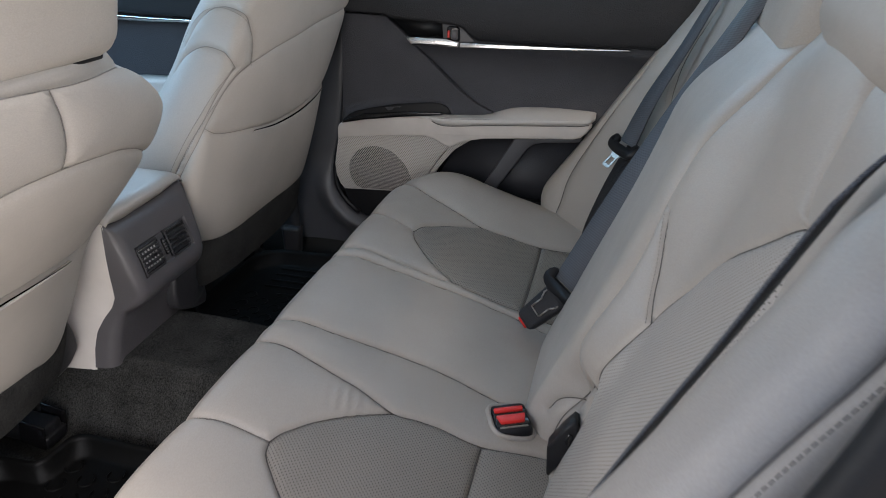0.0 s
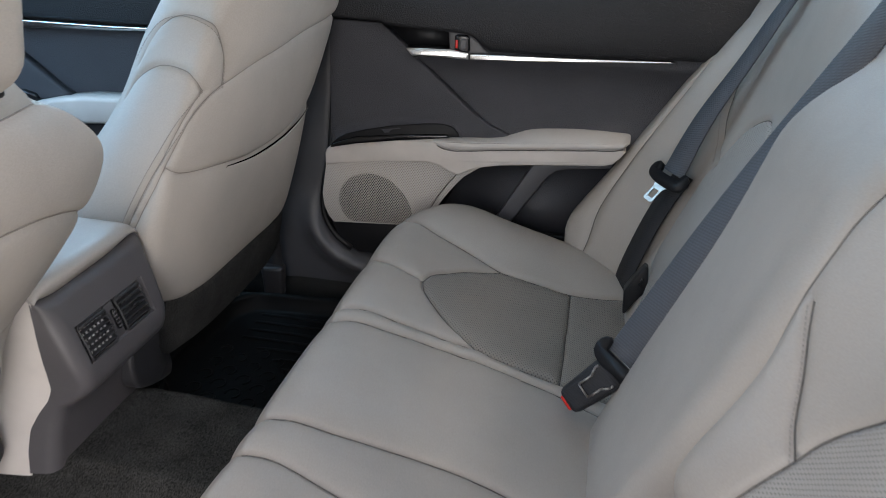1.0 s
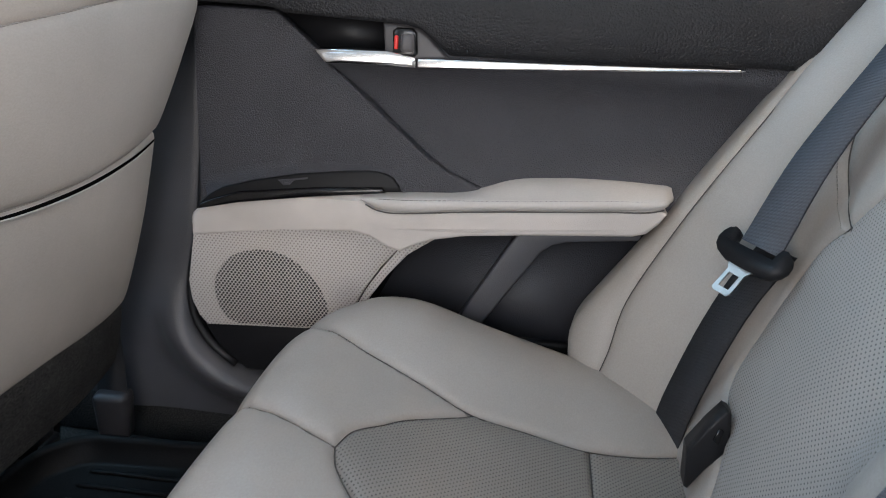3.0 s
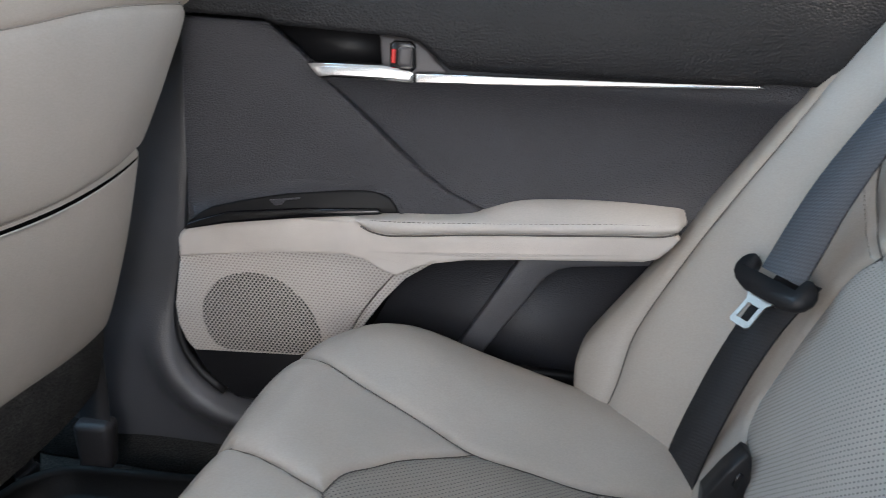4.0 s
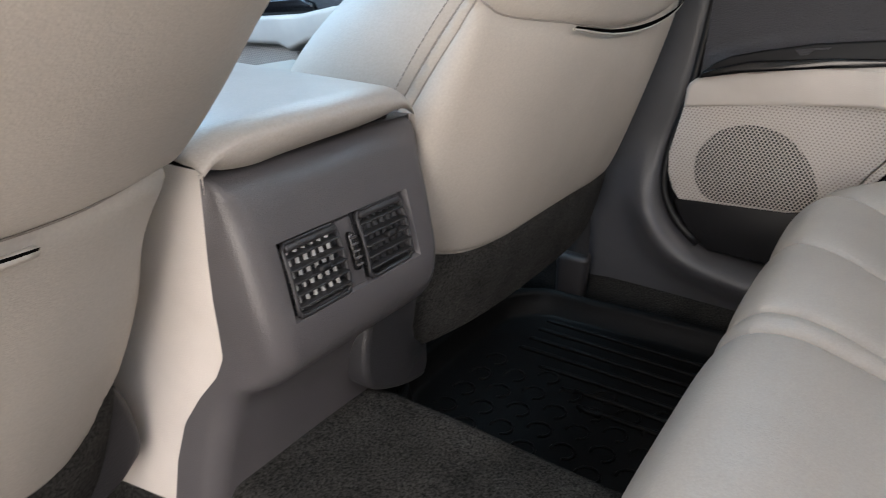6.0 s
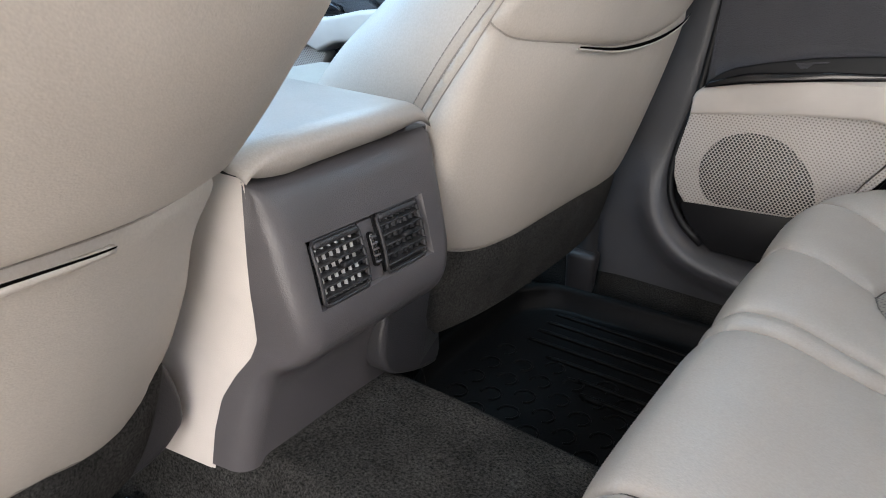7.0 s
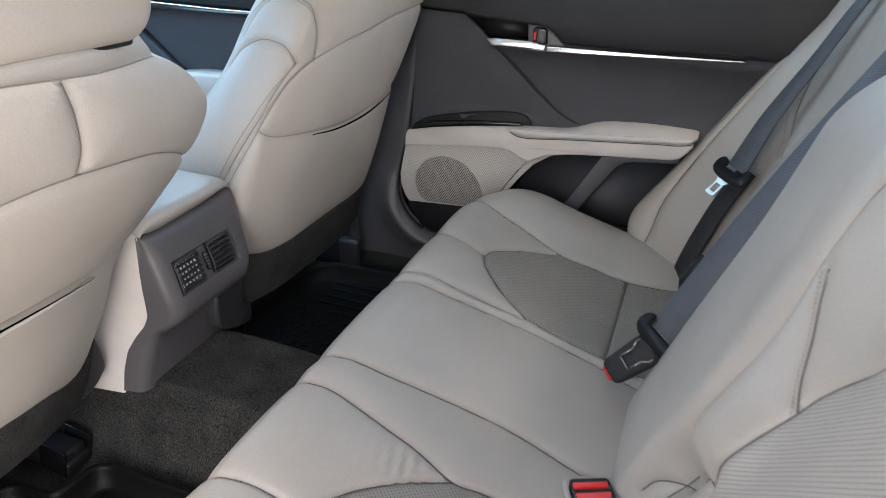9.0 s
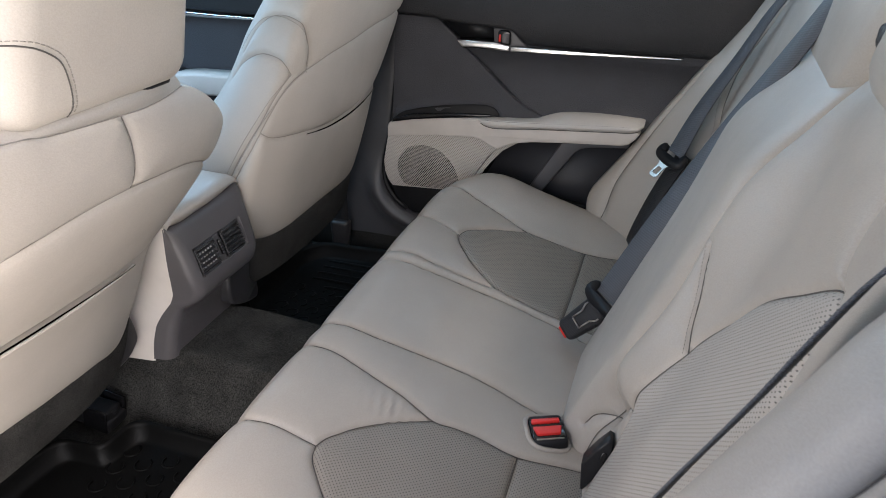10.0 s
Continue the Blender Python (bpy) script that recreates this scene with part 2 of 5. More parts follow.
def curve_pts(ctrl, step=0.004, closed=False):
    """A smooth curve through control points of any dimension, evenly spaced."""
    p = np.array(ctrl, float)
    if len(p) == 2 and not closed:
        k = max(2, int(np.linalg.norm(p[1] - p[0]) / step))
        return p[0] + (p[1] - p[0]) * np.linspace(0, 1, k + 1)[:, None]
    ext = np.vstack([p[-1], p, p[0], p[1]]) if closed else np.vstack([2 * p[0] - p[1], p, 2 * p[-1] - p[-2]])
    out = []
    for i in range(1, len(ext) - 2):
        a, b, c, d = ext[i - 1:i + 3]
        k = max(2, int(np.linalg.norm(c - b) / step))
        t = (np.arange(k) / k)[:, None]
        out.append(0.5 * (2 * b + (c - a) * t + (2 * a - 5 * b + 4 * c - d) * t ** 2 + (3 * b - a - 3 * c + d) * t ** 3))
    if not closed:
        out.append(p[-1:])
    return np.vstack(out)


def ease(v, a, b):
    """0 below a, 1 above b, smooth between."""
    t = np.clip((v - a) / (b - a), 0, 1)
    return t * t * (3 - 2 * t)


def along(v, knots, values):
    """Smooth interpolation of values at knots (cubic, with finite-difference slopes)."""
    x, y = np.array(knots, float), np.array(values, float)
    m = np.gradient(y, x)
    v = np.clip(np.asarray(v, float), x[0], x[-1])
    i = np.clip(np.searchsorted(x, v, side="right") - 1, 0, len(x) - 2)
    h = x[i + 1] - x[i]
    t = (v - x[i]) / h
    return ((2 * t ** 3 - 3 * t ** 2 + 1) * y[i] + (t ** 3 - 2 * t ** 2 + t) * h * m[i]
            + (-2 * t ** 3 + 3 * t ** 2) * y[i + 1] + (t ** 3 - t ** 2) * h * m[i + 1])


def nearest(u, v, pts, block=4000):
    """Distance to, and index of, the nearest of pts for every (u, v)."""
    d, k = np.empty(len(u)), np.empty(len(u), int)
    for s in range(0, len(u), block):
        q = (u[s:s + block, None] - pts[None, :, 0]) ** 2 + (v[s:s + block, None] - pts[None, :, 1]) ** 2
        k[s:s + block] = q.argmin(1)
        d[s:s + block] = np.sqrt(q.min(1))
    return d, k


def upholstery(us, vs, place, seams, crease=0.0045, fine=0.0034, puff=0.006, reach=0.03, flipped=False, lip=1.25):
    """A padded surface over the grid us x vs: place(u, v) gives x, y, z; seams are curves in (u, v) that sink in.
    Vertices near a seam are moved onto it, so that panels part along it.
    Returns vertices, triangles, the (u, v) of each triangle's middle, corner normals and the seam threads."""
    U, V = [a.ravel().copy() for a in np.meshgrid(us, vs, indexing="ij")]
    step = 0.55 * max(us[1] - us[0], vs[1] - vs[0])
    curves = [curve_pts(s, step) for s in seams]
    pts = np.vstack(curves)
    tang = np.vstack([np.gradient(c, axis=0) for c in curves])
    tang /= np.linalg.norm(tang, axis=1)[:, None] + 1e-12
    d, k = nearest(U, V, pts)
    near = d < 0.03
    dense = np.vstack([curve_pts(s, 0.001) for s in seams])
    d[near] = nearest(U[near], V[near], dense)[0]
    cell = 0.70 * max(us[1] - us[0], vs[1] - vs[0])
    snap = d < cell
    snap &= ~((U <= us[0] + 1e-9) | (U >= us[-1] - 1e-9) | (V <= vs[0] + 1e-9) | (V >= vs[-1] - 1e-9))
    U[snap], V[snap] = pts[k[snap], 0], pts[k[snap], 1]
    d[snap] = 0
    e = 1e-4
    turn = -1.0 if flipped else 1.0

    def frame_at(u, v):
        p = np.stack(place(u, v), 1)
        du = (np.stack(place(u + e, v), 1) - np.stack(place(u - e, v), 1)) / (2 * e)
        dv = (np.stack(place(u, v + e), 1) - np.stack(place(u, v - e), 1)) / (2 * e)
        m = turn * np.cross(du, dv)
        return p, du, dv, m / (np.linalg.norm(m, axis=1)[:, None] + 1e-12)

    P, du, dv, N = frame_at(U, V)
    h = -crease * np.exp(-(d / fine) ** 1.3) - puff * np.exp(-d / reach)
    slope = crease * 1.3 / fine * (d / fine) ** 0.3 * np.exp(-(d / fine) ** 1.3) + puff / reach * np.exp(-d / reach)
    near = (d < 0.12) & (d > 1e-6)
    g = np.zeros((len(U), 2))
    kk = np.zeros(len(U), int)
    kk[near] = nearest(U[near], V[near], dense)[1]
    g[near] = np.stack([U[near] - dense[kk[near], 0], V[near] - dense[kk[near], 1]], 1) / (d[near, None] + 1e-9)
    Tu = du / ((du ** 2).sum(1)[:, None] + 1e-12)
    Tv = dv / ((dv ** 2).sum(1)[:, None] + 1e-12)
    nrm = N - slope[:, None] * (g[:, :1] * Tu + g[:, 1:] * Tv)
    nu, nv = len(us), len(vs)
    i = (np.arange(nu - 1)[:, None] * nv + np.arange(nv - 1)[None, :]).ravel()
    a, b, c, f = i, i + nv, i + nv + 1, i + 1
    other = (snap[b] & snap[f]) & ~(snap[a] & snap[c])
    F = np.vstack([np.stack([a, b, np.where(other, f, c)], 1), np.stack([np.where(other, b, a), c, f], 1)])
    # vertices that met on a seam become one
    first = np.full(len(pts), -1)
    idx = np.where(snap)[0][::-1]
    first[k[idx]] = idx
    to = np.arange(len(U))
    to[snap] = first[k[snap]]
    F = to[F]
    F = F[(F[:, 0] != F[:, 1]) & (F[:, 1] != F[:, 2]) & (F[:, 0] != F[:, 2])]
    if flipped:
        F = F[:, ::-1]
    # on a seam each side keeps its own rounded-over normal
    mid = np.stack([U[F].mean(1), V[F].mean(1)], 1)
    CN = nrm[F]
    for j in range(3):
        q = F[:, j]
        on = snap[q]
        w = mid[on] - np.stack([U[q[on]], V[q[on]]], 1)
        tg = tang[k[q[on]]]
        w = w - (w * tg).sum(1)[:, None] * tg
        w /= np.linalg.norm(w, axis=1)[:, None] + 1e-9
        CN[on, j] = N[q[on]] - lip * (w[:, :1] * Tu[q[on]] + w[:, 1:] * Tv[q[on]])
    CN /= np.linalg.norm(CN, axis=2)[:, :, None]
    threads = []
    for c in curves:
        p, _, _, m = frame_at(c[:, 0], c[:, 1])
        threads.append(tube(p + m * (0.0006 - crease - puff), 0.0008, 5))
    return P + N * h[:, None], F, mid[:, 0], mid[:, 1], CN, threads


def pieces(P, F, ids, normals):
    """Splits faces by ids into {id: (verts, faces, corner normals)}."""
    out = {}
    for r in np.unique(ids):
        f = F[ids == r]
        used, inv = np.unique(f, return_inverse=True)
        out[int(r)] = (P[used], inv.reshape(f.shape), normals[ids == r])
    return out


def inside(u, v, poly):
    """Even-odd test of points against a closed outline."""
    p = np.asarray(poly)
    q = np.roll(p, -1, 0)
    hit = np.zeros(len(u), bool)
    for (a, b), (c, d) in zip(p, q):
        if b != d:
            hit ^= ((b > v) != (d > v)) & (u < (c - a) * (v - b) / (d - b) + a)
    return hit


def strip(path, side, width, thick=0.0014):
    """A flat strap along path; side: the direction of its width at each point."""
    p, s = np.array(path, float), np.array(side, float)
    s /= np.linalg.norm(s, axis=1)[:, None]
    t = np.gradient(p, axis=0)
    n = np.cross(t, s)
    n /= np.linalg.norm(n, axis=1)[:, None] + 1e-12
    w = width / 2
    prof = [(-w, -thick), (-w * 0.96, thick), (w * 0.96, thick), (w, -thick)]
    rows = np.stack([p + s * a + n * b for a, b in prof], 1)
    V = rows.reshape(-1, 3)
    k = len(prof)
    F = [(i * k + j, i * k + (j + 1) % k, (i + 1) * k + (j + 1) % k, (i + 1) * k + j) for i in range(len(p) - 1) for j in range(k)]
    F += [tuple(range(k)), tuple(range((len(p) - 1) * k, len(p) * k))[::-1]]
    return V, F


def tube(path, r, sides=8, flat=1.0):
    p = np.array(path, float)
    t = np.gradient(p, axis=0)
    t /= np.linalg.norm(t, axis=1)[:, None] + 1e-12
    ref = np.array([0.13, 0.37, 0.92])
    a = np.cross(t, ref)
    a /= np.linalg.norm(a, axis=1)[:, None]
    b = np.cross(t, a)
    ang = np.linspace(0, 2 * np.pi, sides, endpoint=False)
    V = (p[:, None] + r * np.cos(ang)[None, :, None] * a[:, None] + r * flat * np.sin(ang)[None, :, None] * b[:, None]).reshape(-1, 3)
    F = [(i * sides + j, i * sides + (j + 1) % sides, (i + 1) * sides + (j + 1) % sides, (i + 1) * sides + j)
         for i in range(len(p) - 1) for j in range(sides)]
    F += [tuple(range(sides))[::-1], tuple(range((len(p) - 1) * sides, len(p) * sides))]
    return V, F


def join(*meshes):
    V, F, k = [], [], 0
    for v, f in meshes:
        V.append(np.asarray(v, float))
        F += [tuple(int(i) + k for i in q) for q in f]
        k += len(v)
    return np.vstack(V), F


def stitches(path, pitch=0.006, length=0.0042, r=0.0006):
    """Short thread dashes along a 3D path."""
    p = np.array(path, float)
    s = np.concatenate([[0], np.cumsum(np.linalg.norm(np.diff(p, axis=0), axis=1))])
    at = lambda x: np.array([np.interp(x, s, p[:, k]) for k in range(3)])
    made = []
    x = 0.0
    while x + length < s[-1]:
        a, b = at(x), at(x + length)
        made.append(tube([a, (a + b) / 2, b], r, 5))
        x += pitch
    return join(*made)


def rounded(size, radius, at=(0, 0, 0), turn=(0, 0, 0), seg=3, taper=None):
    """A box with rounded edges; taper(v) may move its vertices before it is placed."""
    bm = bmesh.new()
    bmesh.ops.create_cube(bm, size=1)
    for v in bm.verts:
        v.co = Vector((v.co.x * size[0], v.co.y * size[1], v.co.z * size[2]))
    bmesh.ops.bevel(bm, geom=bm.edges[:], offset=radius, segments=seg, profile=0.5, affect="EDGES", clamp_overlap=True)
    if taper:
        for v in bm.verts:
            v.co = Vector(taper(v.co))
    bmesh.ops.transform(bm, matrix=pose(*at, *turn), verts=bm.verts)
    return bm


def panel(outline, front, back, bevel=0.004, seg=2, sharp=True):
    """A plate in the x-z plane, its outline given in (x, z), between y = front(x, z) and y = back."""
    f = front if callable(front) else (lambda x, z: front)
    bm = bmesh.new()
    low = [bm.verts.new((x, 0, z)) for x, z in outline]
    face = bm.faces.new(low)
    ext = bmesh.ops.extrude_face_region(bm, geom=[face])
    top = [v for v in ext["geom"] if isinstance(v, bmesh.types.BMVert)]
    for v in top:
        v.co.y = 1.0
    bm.normal_update()
    rim = [e for e in bm.edges if all(abs(v.co.y) < 1e-6 for v in e.verts)]
    for v in bm.verts:
        v.co.y = f(v.co.x, v.co.z) if v.co.y < 0.5 else back
    if bevel:
        bmesh.ops.bevel(bm, geom=rim, offset=bevel, segments=seg, profile=0.5, affect="EDGES", clamp_overlap=True)
    bmesh.ops.recalc_face_normals(bm, faces=bm.faces)
    return bm


# ---- the shell of the car, as plain walls round the cabin ----
def shell_box(name, lo, hi, mat, label, category="car body"):
    c = [(a + b) / 2 for a, b in zip(lo, hi)]
    s = [b - a for a, b in zip(lo, hi)]
    return tagged(part(name, rounded(s, min(0.02, min(s) * 0.3), c), mat), label, category, kind="structure")


# ground out of view, made pale to bounce light into the cabin
shell_box("ground", (-60, -60, -0.42), (60, 60, -0.36), M_BOUNCE_GROUND, "pale concrete ground outside the open car door", "ground")
shell_box("ceiling", (-1.00, -0.62, 1.16), (0.80, 0.64, 1.20), M_LINER, "pale cloth headliner over the cabin", "headliner")
shell_box("wall_front", (-1.75, -0.80, -0.10), (-1.65, 0.80, 0.78), M_TRIM, "dark dashboard wall closing the cabin ahead")
shell_box("wall_rear", (0.86, -0.75, 0.0), (0.92, 0.75, 0.88), M_TRIM, "dark rear bulkhead behind the bench")
shell_box("parcel_shelf", (0.66, -0.72, 0.84), (1.15, 0.74, 0.87), M_TRIM, "dark parcel shelf behind the rear backrest")
shell_box("pillar_rear_far", (0.74, 0.66, 0.80), (1.05, 0.74, 1.18), M_LINER, "pale rear roof pillar trim")
shell_box("pillar_rear_near", (0.66, -0.76, 0.30), (1.05, -0.70, 1.18), M_LINER, "pale rear roof pillar trim beside the open door")
shell_box("pillar_middle_near", (-0.42, -0.78, -0.02), (-0.30, -0.70, 1.18), M_PILLAR, "charcoal centre pillar beside the open door")
shell_box("wall_near_front", (-1.70, -0.80, -0.05), (-0.42, -0.73, 0.80), M_TRIM, "dark closed front door beside the driver")
# unseen rear quarter, added to keep skylight off the driver's seat back
shell_box("light_block_near_rear", (0.92, -0.95, -0.30), (2.40, -0.80, 0.92), M_TRIM, "dark rear quarter of the car body")
shell_box("header_near", (-1.0, -0.70, 1.08), (0.95, -0.60, 1.19), M_LINER, "pale roof rail trim over the open door")
shell_box("sill_near", (-0.40, -0.80, -0.10), (0.75, -0.68, 0.07), M_PILLAR, "charcoal door sill under the open door")
shell_box("wheelarch_near", (0.56, -0.79, 0.0), (0.90, -0.715, 0.62), M_PILLAR, "charcoal door opening trim behind the bench")
shell_box("wall_far_outer", (-1.70, 0.80, -0.10), (1.10, 0.83, 0.80), M_TRIM, "dark outer door skin behind the trim")
shell_box("header_far", (-1.0, 0.60, 1.10), (0.95, 0.68, 1.19), M_LINER, "pale roof rail trim over the windows")

# door opening seal beside the near bolster
seal = curve_pts([(0.44, -0.728, 0.23), (0.510, -0.728, 0.45), (0.578, -0.728, 0.65), (0.610, -0.726, 0.75), (0.640, -0.715, 0.86), (0.68, -0.70, 0.96)], 0.02)
tagged(part("door_seal", tube(seal, 0.013, 10), M_SEAL), "black rubber seal round the open door", "door seal", kind="structure")


# ---- floor ----
def floor_place(u, v):
    hump = 0.175 * (1 - ease(np.abs(v), 0.085, 0.155))
    wave = 0.002 * np.sin(u * 31) * np.sin(v * 27 + 1)
    return u, v, hump + wave - 0.012 * ease(u, -0.25, 0.1)


us, vs = np.linspace(-1.65, 0.60, 120), np.linspace(-0.74, 0.80, 190)
U, V = np.meshgrid(us, vs, indexing="ij")
P = np.stack(floor_place(U.ravel(), V.ravel()), 1)
i = (np.arange(len(us) - 1)[:, None] * len(vs) + np.arange(len(vs) - 1)[None, :]).ravel()
tagged(part("floor", (P, np.stack([i, i + len(vs), i + len(vs) + 1, i + 1], 1)), M_CARPET),
       "charcoal carpet over the floor and centre tunnel", "floor", kind="structure")


def floor_mat(side):
    """A rubber tray with a raised rim, a notch for the seat rail, ribs and rounded treads."""
    xf = -0.435 if side > 0 else -0.495
    ctrl = [(-0.20, 0.158), (-0.31, 0.160), (-0.365, 0.160), (-0.388, 0.175), (-0.392, 0.215), (-0.402, 0.244), (xf + 0.03, 0.252), (xf + 0.01, 0.272), (xf, 0.33), (xf, 0.45), (xf + 0.004, 0.55),
            (xf + 0.02, 0.59), (-0.38, 0.62), (-0.30, 0.630), (-0.13, 0.645), (0.03, 0.645), (0.06, 0.60), (0.06, 0.40), (0.05, 0.18), (0.0, 0.155)]
    rim = curve_pts(ctrl, 0.012, closed=True)
    c = rim.mean(0)
    t = thing("floor_mat", "black rubber all-weather floor mat with raised rim" + (" on the driver's side" if side < 0 else " behind the passenger seat"), "floor mat", "rear floor mats")
    rings = [(1.0, 0.012), (0.992, 0.05), (0.972, 0.056), (0.955, 0.045), (0.935, 0.016), (0.90, 0.013)]
    n = len(rim)
    verts = []
    for s, z in rings:
        for p in rim:
            q = c + (p - c) * s
            verts.append((q[0], side * q[1], z))
    verts.append((c[0], side * c[1], 0.013))
    faces = []
    for k in range(len(rings) - 1):
        for j in range(n):
            q = (k * n + j, k * n + (j + 1) % n, (k + 1) * n + (j + 1) % n, (k + 1) * n + j)
            faces.append(q if side < 0 else q[::-1])
    for j in range(n):
        q = ((len(rings) - 1) * n + j, (len(rings) - 1) * n + (j + 1) % n, len(verts) - 1)
        faces.append(q if side < 0 else q[::-1])
    part("tray", (np.array(verts), faces), M_RUBBER, t)
    for k in range(7 if side > 0 else 0):
        y = 0.587 - 0.033 * k
        x0 = -0.355 + (0.0 if k < 4 else 0.05 * (k - 3))
        path = curve_pts([(x0, side * y, 0.012), (x0 + 0.02, side * y, 0.0145), (-0.22, side * (y + 0.004), 0.0145), (-0.02, side * (y + 0.008), 0.0145)], 0.03)
        part("rib", tube(path, 0.0038, 6), M_RUBBER, t)
    bits = []
    for a in range(10):
        for b in range(9):
            x, y = -0.365 + 0.042 * a, 0.205 + 0.046 * b + (0.023 if a % 2 else 0)
            if y > (0.44 if side > 0 else 0.62):
                continue
            ang = np.linspace(-0.4 * math.pi, 1.1 * math.pi, 9)
            bits.append(tube(np.stack([x + 0.015 * np.cos(ang), side * (y + 0.015 * np.sin(ang)), np.full(9, 0.0135)], 1), 0.0022, 5))
    part("tread", join(*bits), M_RUBBER, t)
    return t


floor_mat(1)
floor_mat(-1)


# ---- far side: centre pillar, sill and rear door ----
PILLAR_EDGE = [(-0.185, 0.98), (-0.187, 0.80), (-0.191, 0.62), (-0.198, 0.50), (-0.210, 0.40), (-0.226, 0.31), (-0.228, 0.26), (-0.220, 0.222), (-0.200, 0.188), (-0.170, 0.164), (-0.130, 0.152),
               (-0.06, 0.146), (0.10, 0.142), (0.30, 0.14), (0.55, 0.14)]
PILLAR_BASE = [(-0.46, 0.98), (-0.46, 0.80), (-0.46, 0.62), (-0.46, 0.50), (-0.46, 0.40), (-0.46, 0.31), (-0.46, 0.22), (-0.44, 0.12), (-0.38, 0.070), (-0.29, 0.068), (-0.20, 0.068),
               (-0.09, 0.068), (0.10, 0.070), (0.30, 0.070), (0.55, 0.07)]


def pillar_trim():
    """The pillar swells towards the cabin low down, where it runs into the sill, and rolls over at the door's edge."""
    a, b = np.array(PILLAR_BASE), np.array(PILLAR_EDGE)
    t = np.linspace(0, 1, len(a))
    tt = np.linspace(0, 1, 110)
    A, B = [np.stack([along(tt, t, q[:, k]) for k in (0, 1)], 1) for q in (a, b)]
    length = np.linalg.norm(B - A, axis=1)
    us = 1 - np.linspace(1, 0, 44) ** 1.7
    rows = []
    for u in list(us) + [1.0]:
        p = A + (B - A) * u
        d = length * (1 - u)
        y = 0.695 + 0.020 * (1 - np.sqrt(np.clip(1 - np.clip(1 - d / 0.022, 0, 1) ** 2, 0, 1)))
        y = y - 0.024 * np.exp(-((d - 0.036) / 0.030) ** 2) * (1 - ease(p[:, 1], 0.17, 0.33)) - 0.006 * ease(-p[:, 0], 0.26, 0.36)
        rows.append(np.stack([p[:, 0], y, p[:, 1]], 1))
    rows[-1][:, 1] = 0.76
    V = np.stack(rows, 1).reshape(-1, 3)
    k = len(rows)
    i = (np.arange(len(tt) - 1)[:, None] * k + np.arange(k - 1)[None, :]).ravel()
    return V, np.stack([i, i + k, i + k + 1, i + 1], 1)


pl = part("pillar_trim_far", pillar_trim(), M_PILLAR)
tagged(pl, "charcoal plastic pillar and sill trim beside the rear door", "pillar trim", kind="structure")
low = part("sill_carpet_far", panel([(-0.5, 0.075), (0.5, 0.08), (0.5, 0.0), (-0.5, 0.0)], 0.70, 0.76, 0.004), M_CARPET)
tagged(low, "charcoal carpeted side of the floor under the sill", "sill", kind="structure")


def door_front(x, z):
    """Trim of the armrest stands further into the cabin towards the rear."""
    return 0.668 - 0.038 * float(ease(x, -0.10, 0.12))


